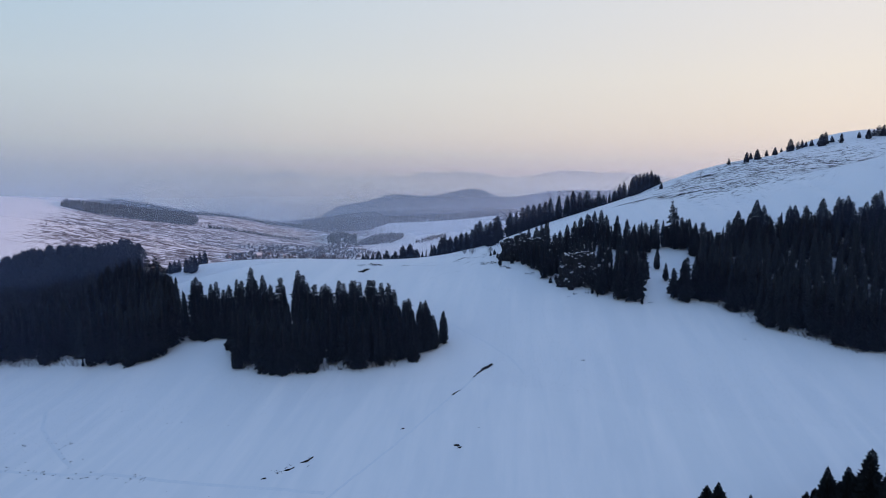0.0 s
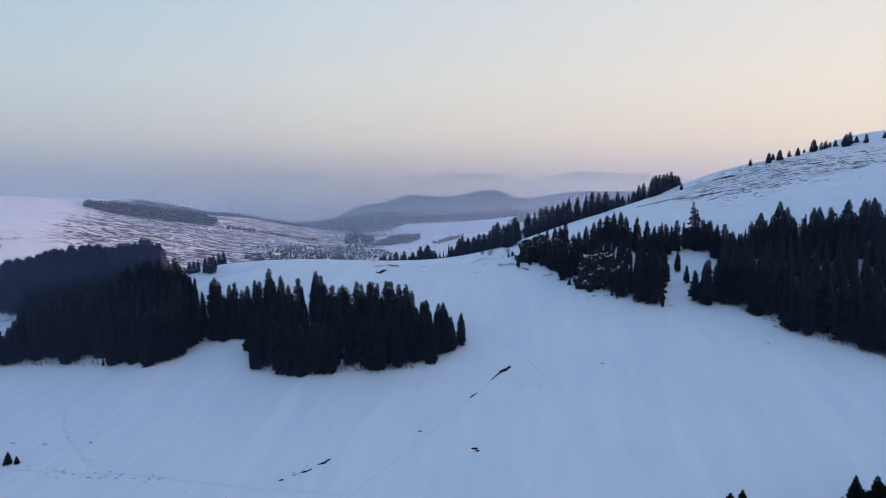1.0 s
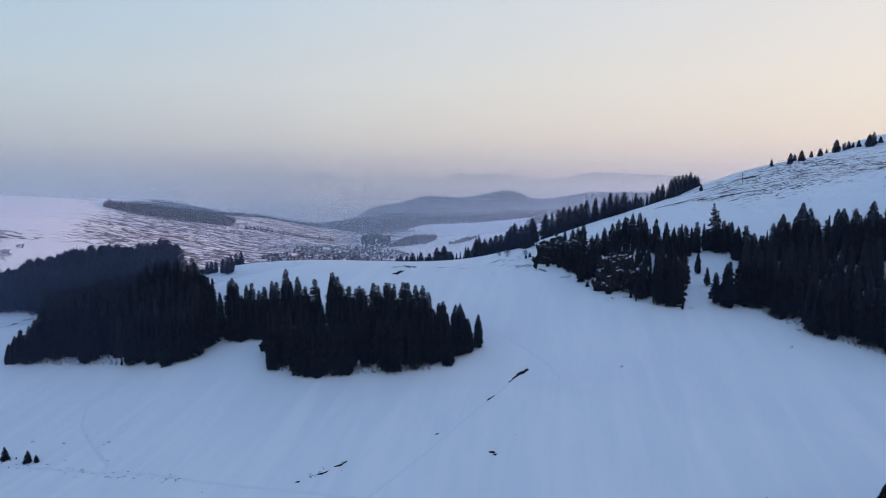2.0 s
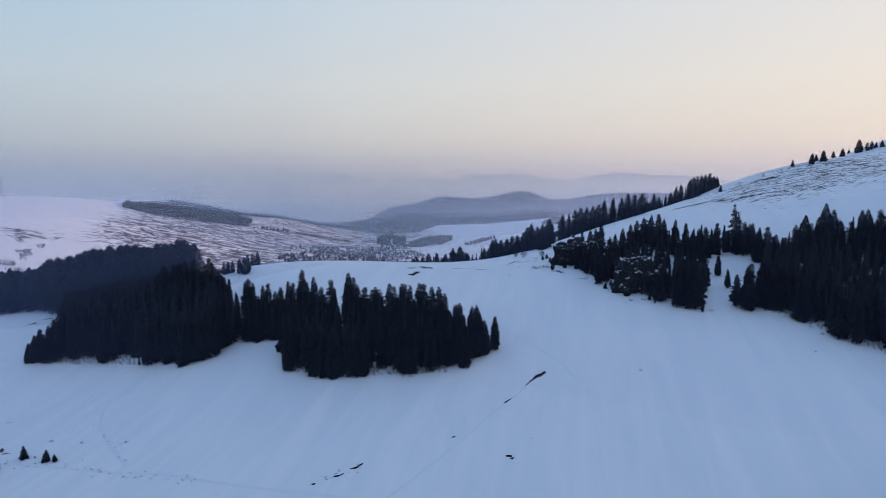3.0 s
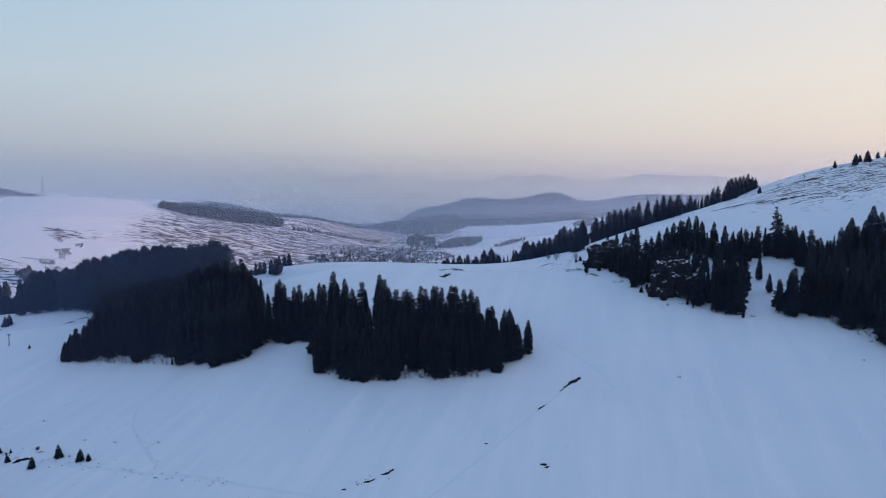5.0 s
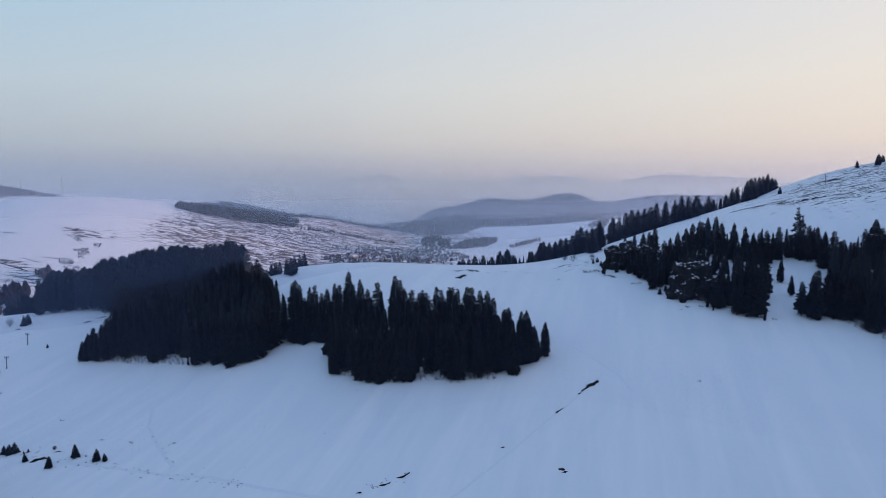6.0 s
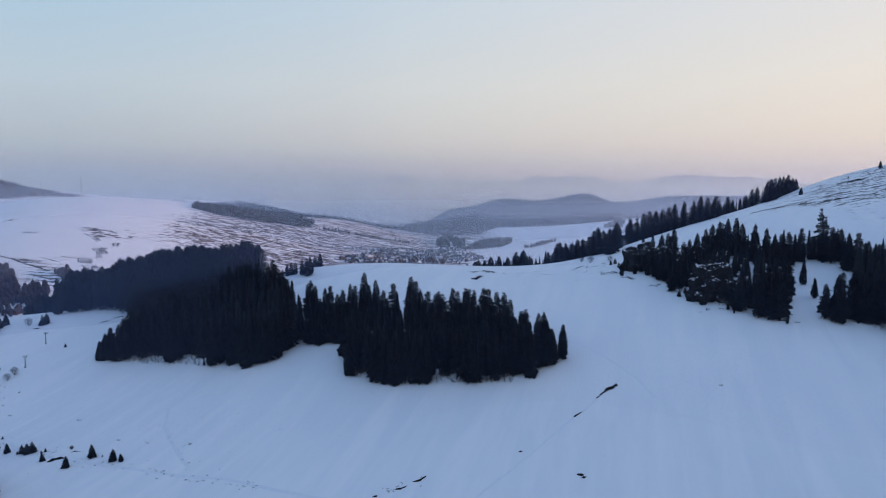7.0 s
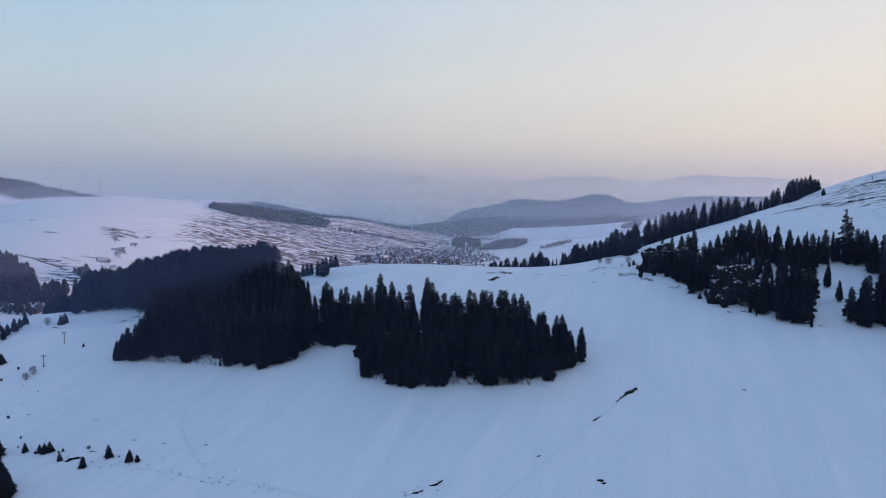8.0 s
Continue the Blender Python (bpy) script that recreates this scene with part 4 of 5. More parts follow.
def house(x, y, turn, long, wide, high, walls, roofs, label, tower=False):
    """A small village house: walls with a gable, a snowy roof with eaves, dark windows and a door."""
    ob = new("house" if not tower else "church")
    ob.empty_display_size = 1
    ob.matrix_basis = pose(x, y, ground_z(x, y), 0, 0, turn)
    a, b, g = long / 2, wide / 2, high + wide * 0.42

    def bit(name, verts, faces, mat, label=""):
        p = new(name, mesh_of(name, verts, faces, mat))
        p.parent = ob
        if label:
            tagged(p, label)
        return p

    bit("wall", [(-a, -b, -2), (a, -b, -2), (a, b, -2), (-a, b, -2), (-a, -b, high), (a, -b, high), (a, b, high), (-a, b, high), (-a, 0, g - 0.2), (a, 0, g - 0.2)],
        [(0, 1, 5, 4), (2, 3, 7, 6), (1, 2, 6, 9, 5), (3, 0, 4, 8, 7)], walls)
    o = 0.7
    k = 0.42 * 2
    bit("roof", [(-a - o, -b - o, high - o * k), (a + o, -b - o, high - o * k), (a + o, 0, g), (-a - o, 0, g), (a + o, b + o, high - o * k), (-a - o, b + o, high - o * k),
                 (-a - o, -b - o, high - o * k + 0.35), (a + o, -b - o, high - o * k + 0.35), (a + o, 0, g + 0.4), (-a - o, 0, g + 0.4), (a + o, b + o, high - o * k + 0.35), (-a - o, b + o, high - o * k + 0.35)],
        [(0, 3, 2, 1), (3, 5, 4, 2), (6, 7, 8, 9), (9, 8, 10, 11), (0, 1, 7, 6), (4, 5, 11, 10), (0, 6, 9, 3), (3, 9, 11, 5), (1, 2, 8, 7), (2, 4, 10, 8)], roofs, "snow-covered pitched roof")
    for s, px in ((-1, -0.5), (-1, 0.1), (1, -0.3), (1, 0.4)):
        cx, yy = px * a * 1.2, s * (b + 0.05)
        bit("window", [(cx - 0.6, yy, 1.0), (cx + 0.6, yy, 1.0), (cx + 0.6, yy, 2.3), (cx - 0.6, yy, 2.3), (cx - 0.6, yy - s * 0.1, 1.0), (cx + 0.6, yy - s * 0.1, 1.0), (cx + 0.6, yy - s * 0.1, 2.3), (cx - 0.6, yy - s * 0.1, 2.3)],
            [(0, 1, 2, 3), (0, 4, 5, 1), (3, 2, 6, 7), (0, 3, 7, 4), (1, 5, 6, 2)], PANE)
    if tower:
        t = 1.5
        bit("tower", [(a - t, -t, -1), (a + t, -t, -1), (a + t, t, -1), (a - t, t, -1), (a - t, -t, high + 5), (a + t, -t, high + 5), (a + t, t, high + 5), (a - t, t, high + 5)],
            [(0, 1, 5, 4), (1, 2, 6, 5), (2, 3, 7, 6), (3, 0, 4, 7)], walls)
        bit("spire", [(a - t - 0.3, -t - 0.3, high + 5), (a + t + 0.3, -t - 0.3, high + 5), (a + t + 0.3, t + 0.3, high + 5), (a - t - 0.3, t + 0.3, high + 5), (a, 0, high + 11)],
            [(0, 1, 4), (1, 2, 4), (2, 3, 4), (3, 0, 4)], SLATE, "dark pointed spire")
    else:
        bit("chimney", [(0.8, 0.4, g - 1.2), (1.5, 0.4, g - 1.2), (1.5, 1.1, g - 1.2), (0.8, 1.1, g - 1.2), (0.8, 0.4, g + 1), (1.5, 0.4, g + 1), (1.5, 1.1, g + 1), (0.8, 1.1, g + 1)],
            [(0, 1, 5, 4), (1, 2, 6, 5), (2, 3, 7, 6), (3, 0, 4, 7), (4, 5, 6, 7)], SLATE)
    return tagged(ob, label, "church" if tower else "house", "" if tower else "village houses")


hr = random.Random(8)
for x, y in scatter(VILLAGE, 17, 9, 44) + scatter(belt([(-524, 508), (-486, 524), (-462, 545)], 20), 7, 10, 12):
    house(x, y, hr.choice((20, 70, 110, 155)) + hr.uniform(-12, 12), hr.uniform(5, 8), hr.uniform(4, 5.5), hr.uniform(2.0, 3.2), hr.choice((PLASTER, LOG, LOG)), hr.choice((ROOF_SNOW, SLATE, SLATE, SLATE)), "small village house with a snowy pitched roof")
house(-292, 1046, 60, 10, 6, 4, PLASTER, ROOF_SNOW, "white village church with a pointed tower", tower=True)


def mast(x, y, h):
    """A lattice mast: four legs that lean in, braces between them."""
    ob = new("radio_mast")
    ob.empty_display_size = 1
    ob.matrix_basis = pose(x, y, ground_z(x, y))
    t = 0.09

    def bar(name, p, q, mat):
        p, q = Vector(p), Vector(q)
        d = (q - p).normalized()
        u = d.orthogonal().normalized() * t
        v = d.cross(u).normalized() * t
        c = new(name, mesh_of(name, [p + u, p + v, p - u, p - v, q + u, q + v, q - u, q - v], [(0, 1, 5, 4), (1, 2, 6, 5), (2, 3, 7, 6), (3, 0, 4, 7)], STEEL))
        c.parent = ob

    for sx, sy in ((-1, -1), (1, -1), (1, 1), (-1, 1)):
        bar("leg", (2.2 * sx, 2.2 * sy, -1), (0.4 * sx, 0.4 * sy, h), STEEL)
    for i in range(6):
        z = h * (i + 0.5) / 6
        k = 2.2 - 1.8 * z / h
        bar("brace", (-k, -k, z), (k, -k, z + h / 9), STEEL)
        bar("brace", (k, k, z), (-k, k, z + h / 9), STEEL)
    return tagged(ob, "thin steel lattice mast on the hazy hilltop", "mast", "masts on the hill")


mast(-786, 1026, 36)
mast(-950, 1130, 40)


def far_ridge(name, dist, a0, a1, level, humps, seed, label, mat):
    """A far range as a solid ridge with a front and a back slope, bent round the valley."""
    n = 220
    verts, faces = [], []
    for i in range(n):
        k = i / (n - 1)
        a = radians(a0 + (a1 - a0) * k)
        top = level + sum(h * math.exp(-0.5 * ((math.degrees(a) - c) / s) ** 2) for c, s, h in humps)
        top += 6 * noise.noise((k * 14, seed, 0)) + 8 * noise.noise((k * 50, seed, 3)) + 4 * noise.noise((k * 130, seed, 7))
        top = level - 60 + (top - level + 60) * min(1, 7 * k, 7 * (1 - k)) ** 0.6
        for d, z in ((-500, -130), (-160, top - 22), (0, top), (220, -130)):
            verts.append(((dist + d) * math.sin(a), (dist + d) * math.cos(a), z))
    for i in range(n - 1):
        for j in range(3):
            p = i * 4 + j
            faces.append((p, p + 4, p + 5, p + 1))
    return tagged(new(name, mesh_of(name, verts, faces, mat, True)), label, "hills", kind="structure")


# glows by itself; its paleness is haze put into the emitted colour
far_ridge("backdrop_range_near", 4150, -24, 24, 10, [(-15.0, 2.0, 18), (-12.9, 0.9, 28), (-1.6, 0.6, 26), (0.2, 1.3, 30), (2.8, 1.2, 30), (9.2, 1.5, 24), (11.6, 2.0, 28), (16, 3, 24), (-6, 3, 6)], 4, "pale far range with haze painted into its glow", GLOWING_HAZE_RANGE)


def mist(dist, top, density, seed, west, tint):
    """One thin sheet added as the evening haze that fills the valley, standing across it in a wide arc; it thins out
    upwards and, by the share west, towards the high ground in the east."""
    n, m = 72, 6
    verts, faces = [], []
    for i in range(n):
        a = radians(-100 + 200 * i / (n - 1))
        d = dist * (1 + 0.05 * noise.noise((i * 0.13, seed, 0)))
        for j in range(m):
            verts.append((d * math.sin(a), d * math.cos(a), -160 + (top + 160) * j / (m - 1)))
    for i in range(n - 1):
        for j in range(m - 1):
            p = i * m + j
            faces.append((p, p + m, p + m + 1, p + 1))
    m_, tree, bsdf = material("mist_%d" % seed)
    tree.nodes.remove(bsdf)
    out = tree.nodes["Material Output"]
    co = tree.nodes.new("ShaderNodeTexCoord")
    xyz = tree.nodes.new("ShaderNodeSeparateXYZ")
    tree.links.new(co.outputs["Object"], xyz.inputs[0])
    high = maths(tree, "DIVIDE", maths(tree, "SUBTRACT", top, xyz.outputs[2]), top + 60.0, True)
    wisps = noise_of(tree, place(tree, (0.0012, 0.0012, 0.008)), 1.0, 3)
    fac = maths(tree, "MULTIPLY", maths(tree, "MULTIPLY", maths(tree, "POWER", high, 1.7), density), maths(tree, "ADD", 0.75, maths(tree, "MULTIPLY", wisps, 0.5)), True)
    valley = maths(tree, "MULTIPLY", maths(tree, "ADD", maths(tree, "MULTIPLY", xyz.outputs[0], -1.0), -58.0), 1 / 22.0, True)
    fac = maths(tree, "MULTIPLY", fac, maths(tree, "ADD", maths(tree, "MULTIPLY", valley, west), 1.0 - west))
    if dist < 200:   # faded out near the snow, so the sheet leaves no edge there
        fac = maths(tree, "MULTIPLY", fac, maths(tree, "MULTIPLY", maths(tree, "SUBTRACT", xyz.outputs[2], 1.0), 1 / 14.0, True))
    clear = tree.nodes.new("ShaderNodeBsdfTransparent")
    lit = node(tree, "ShaderNodeBsdfDiffuse", Color=(*tint, 1))
    thru = node(tree, "ShaderNodeBsdfTranslucent", Color=(*tint, 1))
    half = node(tree, "ShaderNodeMixShader", Fac=0.5)
    tree.links.new(lit.outputs[0], half.inputs[1])
    tree.links.new(thru.outputs[0], half.inputs[2])
    both = tree.nodes.new("ShaderNodeMixShader")
    tree.links.new(fac, both.inputs[0])
    tree.links.new(clear.outputs[0], both.inputs[1])
    tree.links.new(half.outputs[0], both.inputs[2])
    tree.links.new(both.outputs[0], out.inputs[0])
    ob = new("haze_sheet", mesh_of("haze_sheet", verts, faces, m_, True))
    ob.visible_shadow = False
    return tagged(ob, "thin bluish sheet added as evening haze", "mist", kind="stuff")


for dist, top, density, seed, west in MIST:
    mist(dist, top, density, seed, west, (0.55, 0.70, 0.90) if dist > 1800 else (0.50, 0.65, 0.88) if dist > 1300 else (0.57, 0.655, 0.80) if dist > 400 else (0.29, 0.42, 0.82))


# ---- rocks, banks, lift, bushes ----

# centre, width, depth, height, turn and seed of each crag
CRAGS = [(25, 250, 6, 5, 7, -20, 2), (30, 249, 7, 5, 8, 15, 3), (35, 246, 6, 4, 7, 10, 5), (44.5, 216.5, 11, 8, 9.5, 12, 7), (40.5, 215.5, 5, 4.5, 6, -20, 8), (48, 214, 5, 4, 5.5, 60, 12), (41, 211.5, 1.8, 1.6, 1.5, 10, 14)]
# ends and half width of each bare bank
BANKS = [(11.9, 162.0, 9.4, 158.2, 0.55), (9.6, 158.6, 8.2, 156.4, 0.5), (8.0, 156.0, 7.0, 154.8, 0.3), (4.1, 148.9, 1.9, 147.0, 0.32),
         (-25.2, 124.4, -27.4, 122.8, 0.42), (-28.2, 121.6, -30.2, 120.2, 0.22), (-33.0, 118.6, -33.8, 118.0, 0.25), (2.0, 126.0, 3.3, 125.8, 0.22), (2.6, 124.9, 3.9, 125.3, 0.16),
         (7.0, 132.3, 8.4, 132.6, 0.18), (-9.0, 133.1, -7.6, 133.3, 0.12), (-22.0, 250.8, -17.6, 252.4, 0.14), (-17.0, 252.5, -10.4, 253.6, 0.13), (-6.9, 250.4, -1.8, 250.6, 0.16), (3.7, 256.4, 9.6, 265.2, 0.26), (7.5, 250.0, 11.7, 255.4, 0.14), (10.2, 248.5, 14.5, 250.5, 0.12)]
BANKS += [(82.8, 320, 96.5, 325.4, 0.42), (113, 321.5, 122, 326, 0.7), (119, 324, 126, 326.5, 0.5), (110, 319.5, 116, 321, 0.3), (150, 396.2, 153.5, 391.5, 0.5), (154.5, 398, 158, 393.5, 0.5), (-108.6, 130.0, -105.6, 131.6, 0.4), (-106.2, 134.4, -104.4, 134.9, 0.3),
         (-175.5, 205.2, -173.8, 205.7, 0.5), (3.6, 239.3, 6.0, 239.1, 0.24)]
# the ditches and field edges of the far hill
BANKS += [(-158.5, 215.2, -155.8, 217.4, 0.4), (-157, 220.2, -153.6, 222.6, 0.3)]
BANKS += [(-606, 793, -590, 784, 0.5), (-586, 780, -568, 768, 0.65), (-621, 663, -596, 657, 0.70), (-597, 658, -568, 648, 0.90), (-568, 648, -533, 640, 0.95), (-548, 628, -518, 637, 0.60), (-524, 609, -500, 615, 0.65), (-505, 601, -496, 606, 1.00),
         (-574, 676, -545, 671, 0.55), (-560, 690, -540, 694, 0.60), (-663, 758, -651, 764, 0.45), (-588, 846, -578, 851, 0.40), (-575, 838, -562, 842, 0.40)]
PYLONS = [(-162.5, 195.0, 3.8, 25), (-156.6, 179.4, 3.6, 25), (145.7, 379.7, 4.6, 60)]
BUSHES = [(-155.4, 171.2, 2.3), (-155.9, 174.5, 2.7), (-179.2, 207.4, 3.0), (-141.9, 150.5, 0.9), (-162.6, 176.4, 0.9), (-162.0, 169.6, 0.9), (-107.1, 135.6, 1.0), (12, 271, 3.2), (19, 268, 2.6), (9, 277, 2.4)]
TRAILS = [([(-130, 141), (-117, 133.4), (-104, 130.6), (-89, 128.2), (-75.8, 125.4), (-65.8, 124.4), (-55, 121), (-40, 117), (-20, 112)], 0.5), ([(-96, 156), (-91.9, 147.2), (-84, 138), (-74, 127.4)], 0.45),
          ([(14, 166), (6.4, 153.3), (-2.9, 138.4), (-10.4, 125.8), (-16.9, 116.0), (-24, 104)], 0.3), ([(-4, 196), (2.6, 187.6), (10.1, 177), (16.7, 166.1), (20, 155)], 0.3)]
SPECKS = [(-80.2, 138.2), (-98.8, 140.1), (-90.8, 138.7), (-116.7, 150.3), (-138, 152.6), (-146.3, 165.4), (35, 162.4), (85, 186.7), (79.6, 172.1)]


def lump(name, size, seed, mat, rough=0.25, flat=0.0, cuts=3):
    """A rock: a box cut fine, rounded a little and broken up by noise."""
    bm = bmesh.new()
    bmesh.ops.create_cube(bm, size=1.0)
    bmesh.ops.subdivide_edges(bm, edges=bm.edges[:], cuts=2 ** cuts - 1, use_grid_fill=True)
    for v in bm.verts:
        p = v.co.copy()
        round_ = p.normalized() * 0.62
        p = p.lerp(round_, 0.72)
        q = Vector((p.x * size[0], p.y * size[1], p.z * size[2]))
        n = noise.fractal(q * 0.35 + Vector((seed, 0, 0)), 1.0, 2.0, 5) * rough * min(size)
        n += (noise.cell(Vector((q.x * 0.9, q.y * 0.9, q.z * 0.5 + seed))) - 0.5) * rough * 0.22 * min(size)
        if p.z > 0.25 and flat:
            n *= 1 - flat
        v.co = q + p.normalized() * n
    mesh = bpy.data.meshes.new(name)
    bm.to_mesh(mesh)
    bm.free()
    mesh.materials.append(mat)
    return mesh


def crag(x, y, w, d, h, turn, seed, label):
    ob = new("rock_crag", lump("rock_crag", (w, d, h * 1.5), seed, ROCK, 0.34, 0.2, 4 if w > 4 else 3))
    ob.matrix_basis = pose(x, y, ground_z(x, y) + h * 0.25, 0, 0, turn)
    return tagged(ob, label, "rock", "crags on the slope")


for row in CRAGS:
    crag(*row, "dark broken rock crag with snow lying on its ledges")


def bank(x0, y0, x1, y1, width, seed, label="dark strip of bare earth along the melted ditch bank"):
    """A low overhanging bank of bare earth that shows through the snow."""
    r = random.Random(seed)
    n = max(5, int(math.hypot(x1 - x0, y1 - y0) / 0.35))
    dx, dy = x1 - x0, y1 - y0
    d = math.hypot(dx, dy)
    nx, ny = -dy / d, dx / d
    verts, faces = [], []
    for i in range(n):
        k = i / (n - 1)
        w = width * (0.06 + max(0, 0.75 + 1.3 * noise.noise((k * d * 0.45, seed, 2)))) * (0.25 + 0.9 * math.sin(math.pi * min(1, max(0, k))) ** 0.6) * r.uniform(0.35, 1.2)
        s = r.uniform(-0.3, 0.3) * width + 0.35 * width * math.sin(5 * k + seed) + 0.05 * d * noise.noise((k * d * 0.3, seed, 9)) * math.sin(math.pi * k)
        cx, cy = x0 + dx * k + nx * s, y0 + dy * k + ny * s
        for f, z in ((-1.0, 0.0), (-0.6, 0.10), (0.1, 0.25), (0.7, 0.42), (1.0, 0.05)):
            px, py = cx + nx * w * f, cy + ny * w * f
            verts.append((px, py, ground_z(px, py) + z * r.uniform(0.6, 1.3) * min(1.3, width + 0.3) * min(1, w / 0.25) - 0.03))
    for i in range(n - 1):
        for j in range(4):
            p = i * 5 + j
            faces.append((p, p + 5, p + 6, p + 1))
    ob = new("earth_bank", mesh_of("earth_bank", verts, faces, EARTH))
    return tagged(ob, label, "bank", "bare banks on the meadow")


for i, (x0, y0, x1, y1, width) in enumerate(BANKS):
    bank(x0, y0, x1, y1, width * (1.4 if y0 < 200 else 1.0), seed=70 + i)


def pylon(x, y, h, turn):
    """A pylon of a small drag lift: tapered post on a footing, cross arm, two wheels on brackets."""
    ob = new("lift_pylon")
    ob.empty_display_size = 0.5
    ob.matrix_basis = pose(x, y, ground_z(x, y), 0, 2, turn)

    def bit(name, kind, loc, size, rot=(0, 0, 0)):
        bm = bmesh.new()
        if kind == "box":
            bmesh.ops.create_cube(bm, size=1.0)
            bmesh.ops.scale(bm, vec=size, verts=bm.verts)
        else:
            bmesh.ops.create_cone(bm, cap_ends=True, segments=12, radius1=size[0], radius2=size[1], depth=size[2])
        bmesh.ops.transform(bm, matrix=pose(*loc, *rot), verts=bm.verts)
        mesh = bpy.data.meshes.new(name)
        bm.to_mesh(mesh)
        bm.free()
        mesh.materials.append(STEEL)
        p = new(name, mesh)
        p.parent = ob
        return p

    bit("footing", "box", (0, 0, 0.0), (0.5, 0.5, 0.3))
    bit("post", "cone", (0, 0, h / 2), (0.14, 0.10, h))
    bit("cross_arm", "box", (0, 0, h * 0.86), (1.1, 0.14, 0.14))
    for s in (-1, 1):
        bit("bracket", "box", (0.48 * s, 0, h * 0.86 + 0.16), (0.1, 0.34, 0.2))
        bit("wheel", "cone", (0.48 * s, 0, h * 0.86 + 0.32), (0.2, 0.2, 0.09), (0, 90, 0))
    return tagged(ob, "thin steel drag lift pylon with a cross arm", "pylon", "lift pylons")


for row in PYLONS:
    pylon(*row)


def bare_bush(x, y, h, seed):
    """A leafless round bush: a few stems from the ground and a ball of fine twigs."""
    r = random.Random(seed)
    ob = new("bare_bush")
    ob.empty_display_size = 0.3
    ob.matrix_basis = pose(x, y, ground_z(x, y))
    stems, twigs = ([], []), ([], [])

    def stick(store, p, q, t):
        v, f = store
        d = (q - p).normalized()
        u = d.orthogonal().normalized() * t
        w = d.cross(u).normalized() * t
        k = len(v)
        v += [tuple(p + u), tuple(p - 0.5 * u + 0.87 * w), tuple(p - 0.5 * u - 0.87 * w), tuple(q)]
        f += [(k, k + 1, k + 3), (k + 1, k + 2, k + 3), (k + 2, k, k + 3)]

    for _ in range(12):
        a, e = r.random() * 6.283, r.uniform(0.35, 1.45)
        d = Vector((math.cos(a) * math.cos(e), math.sin(a) * math.cos(e), math.sin(e)))
        tip = d * h * r.uniform(0.55, 0.8)
        stick(stems, Vector((0, 0, -0.1)), tip, 0.03)
    for _ in range(900):
        v = Vector((r.gauss(0, 1), r.gauss(0, 1), r.gauss(0, 1))).normalized()
        q = Vector((0, 0, 0.5 * h)) + v * (0.48 * h * r.random() ** 0.45 * r.uniform(0.75, 1.0))
        if q.z > 0.05:
            v = (v + Vector((r.gauss(0, 0.7), r.gauss(0, 0.7), r.gauss(0.5, 0.6)))).normalized()
            stick(twigs, q, q + v * h * r.uniform(0.06, 0.16), 0.016)
    for name, store in (("stems", stems), ("twigs", twigs)):
        p = new(name, mesh_of(name, store[0], store[1], HAZED_AND_BUSH_TWIGS))
        p.parent = ob
    return tagged(ob, "round leafless brown bush standing in the snow", "bush", "bare bushes on the slope")


for i, (x, y, h) in enumerate(BUSHES):
    bare_bush(x, y, h, 90 + i)


def track(points, width, seed):
    """An old trail in the snow: a trodden strip between two low ridges, laid along the slope."""
    r = random.Random(seed)
    line = []
    for (x0, y0), (x1, y1) in zip(points, points[1:]):
        n = max(2, int(math.hypot(x1 - x0, y1 - y0) / 0.9))
        for i in range(n):
            k = i / n
            line.append((x0 + (x1 - x0) * k, y0 + (y1 - y0) * k))
    verts, faces = [], []
    wob = 0.0
    for i, (x, y) in enumerate(line):
        (xa, ya), (xb, yb) = line[max(0, i - 1)], line[min(len(line) - 1, i + 1)]
        d = math.hypot(xb - xa, yb - ya)
        nx, ny = -(yb - ya) / d, (xb - xa) / d
        wob = 0.85 * wob + r.uniform(-0.12, 0.12)
        low = r.uniform(0.4, 1.0) * (0.3 + 0.7 * abs(noise.noise((i * 0.08, seed, 0))))
        for f, z in ((-1.1, -0.03), (-0.6, 0.13 * low), (-0.3, 0.015), (0.3, 0.015), (0.6, 0.15 * low), (1.1, -0.03)):
            px, py = x + nx * (width * f + wob), y + ny * (width * f + wob)
            verts.append((px, py, ground_z(px, py) + z + 0.01))
    for i in range(len(line) - 1):
        for j in range(5):
            p = i * 6 + j
            faces.append((p, p + 6, p + 7, p + 1))
    ob = new("snow_trail", mesh_of("snow_trail", verts, faces, TRAIL, True))
    return tagged(ob, "faint old trail trodden into the snow", "trail", kind="structure")


for i, (points, width) in enumerate(TRAILS):
    track(points, width, 40 + i)


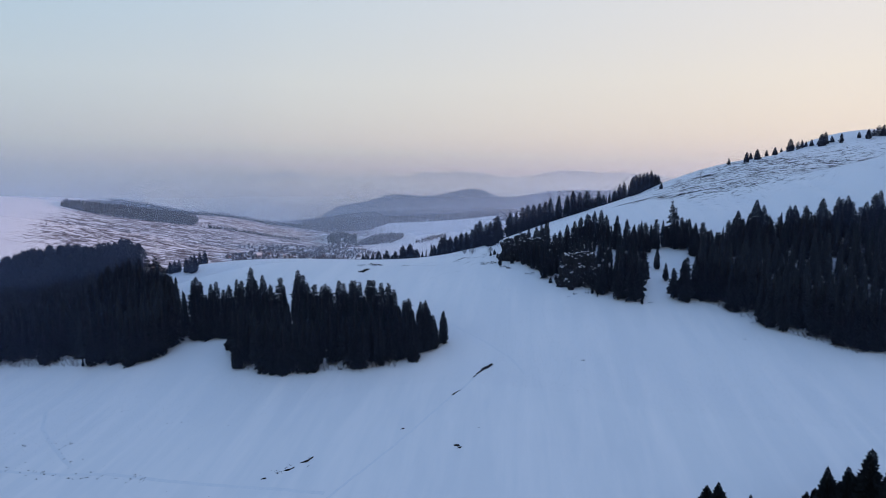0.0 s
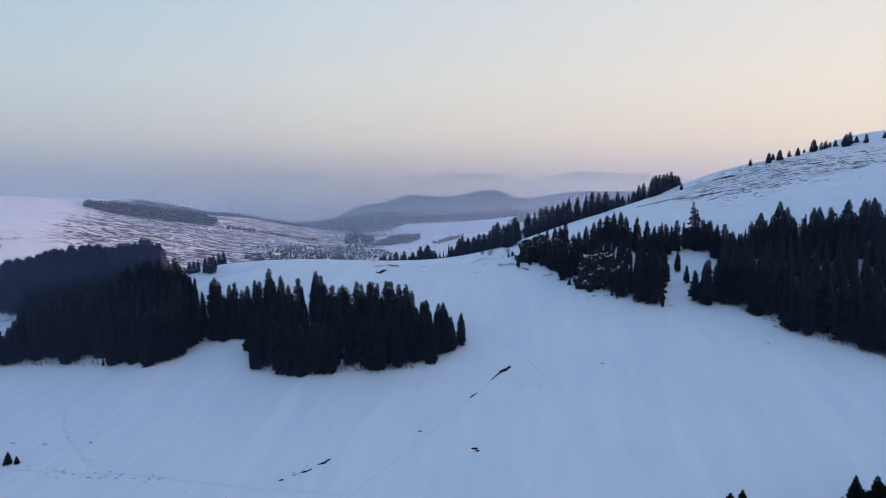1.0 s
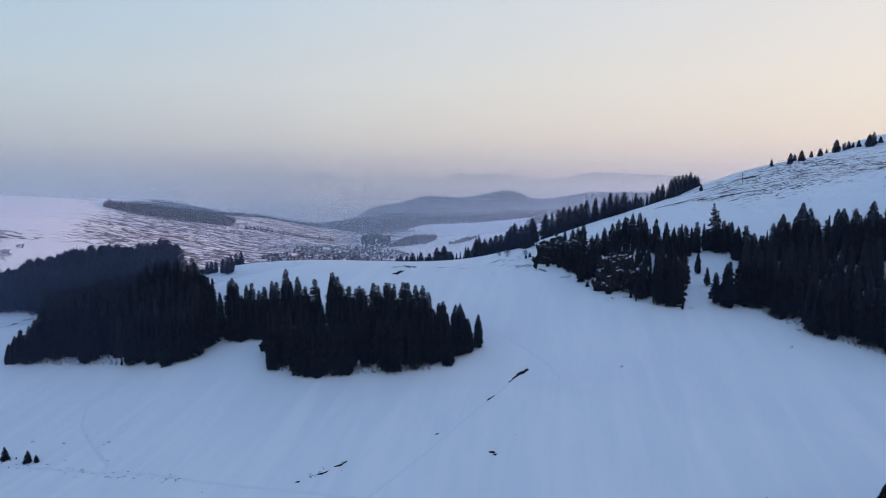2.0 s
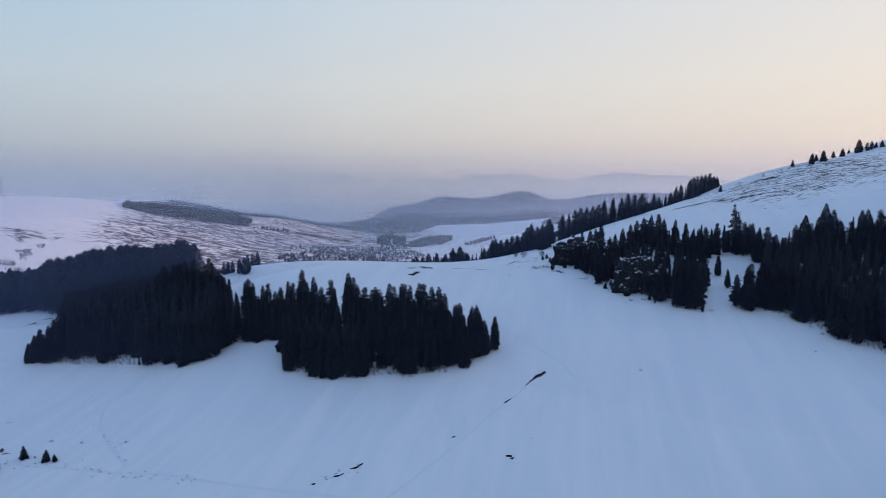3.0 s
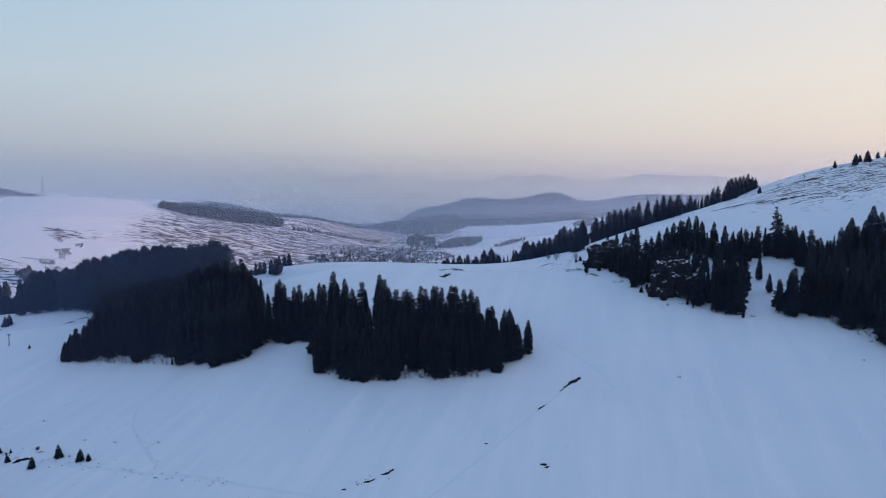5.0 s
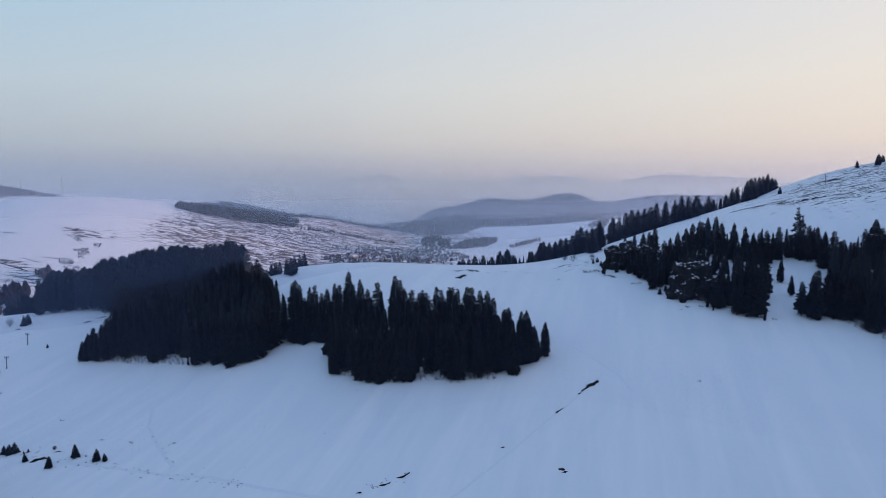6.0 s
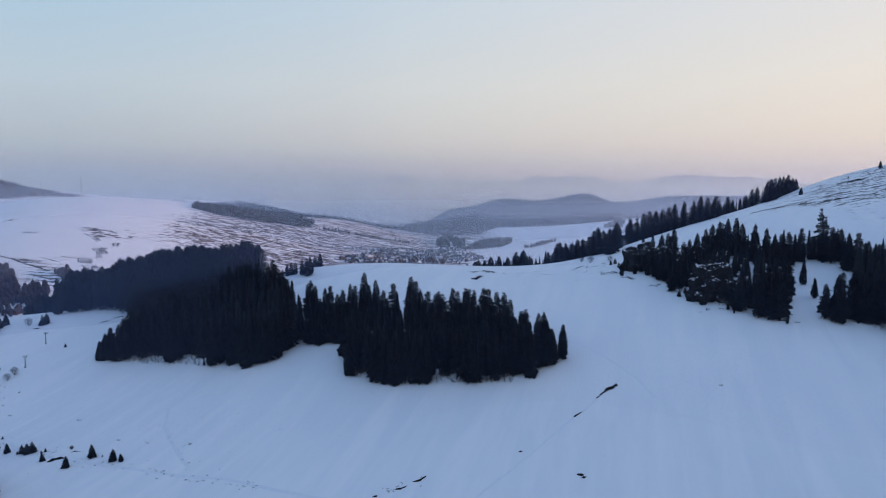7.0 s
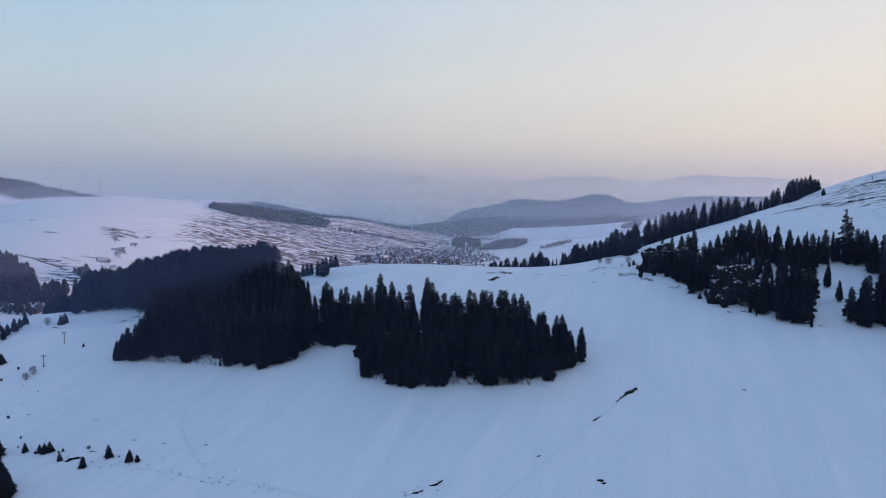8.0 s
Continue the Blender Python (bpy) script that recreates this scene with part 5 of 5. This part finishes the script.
def tufts(name, spots, seed, label):
    """Dry grass and weeds that stick out of the snow."""
    r = random.Random(seed)
    verts, faces = [], []
    for x, y, size in spots:
        z = ground_z(x, y)
        for _ in range(9):
            a = r.random() * 6.283
            d = size * r.uniform(0.2, 1.0)
            k = len(verts)
            bx, by = x + r.uniform(-1, 1) * size, y + r.uniform(-0.5, 0.5) * size
            w = 0.12 * size + 0.02
            verts += [(bx - w, by, z - 0.03), (bx + w, by, z - 0.03), (bx, by + w, z - 0.03), (bx + d * math.cos(a) * 0.7, by + d * math.sin(a) * 0.7, z + d * 0.8)]
            faces += [(k, k + 1, k + 3), (k + 1, k + 2, k + 3), (k + 2, k, k + 3)]
    return joined(name, verts, faces, [EARTH], label, "grass")


tr = random.Random(3)
spots = []
for (x0, y0), (x1, y1), n in (((-128, 139), (-104, 131), 26), ((-104, 131), (-76, 125.5), 46), ((-76, 125.5), (-55, 121), 30), ((-92, 147), (-74, 128), 14), ((-33, 118), (-26, 124), 14), ((-40, 172), (-25, 165), 16), ((-34, 166), (-22, 164), 20), ((-140, 150), (-160, 175), 10)):
    for _ in range(n):
        k = tr.random()
        spots.append((x0 + (x1 - x0) * k + tr.gauss(0, 0.9), y0 + (y1 - y0) * k + tr.gauss(0, 0.9), tr.uniform(0.1, 0.32)))
for _ in range(60):
    spots.append((tr.uniform(-140, -40), tr.uniform(112, 165), tr.uniform(0.06, 0.2)))
for x, y in SPECKS:
    spots.append((x, y, 0.5))
tufts("dry_grass_tufts", spots, 5, "dry brown grass tufts sticking out of the snow")
# scrub on the saddle and along the foot of the slope wood
spots = [(x + tr.gauss(0, s), y + tr.gauss(0, s), tr.uniform(0.25, 0.9)) for x, y, s, n in ((-29.4, 240.6, 0.35, 12), (-28.9, 242.4, 0.35, 12), (-28.3, 244.4, 0.35, 8), (-31, 252.4, 0.9, 4), (-28.6, 254, 0.8, 6), (-25.4, 253.4, 0.9, 8), (18, 247, 1.6, 10), (22.5, 239.5, 1.2, 10), (12, 262, 2, 6), (30, 229, 1, 4), (42, 207, 1.5, 4), (92, 181, 3, 16), (61, 200, 2, 8), (-22, 164.5, 2, 14)) for _ in range(n)]
tufts("scrub", spots, 6, "dark low scrub between the snow and the wood")
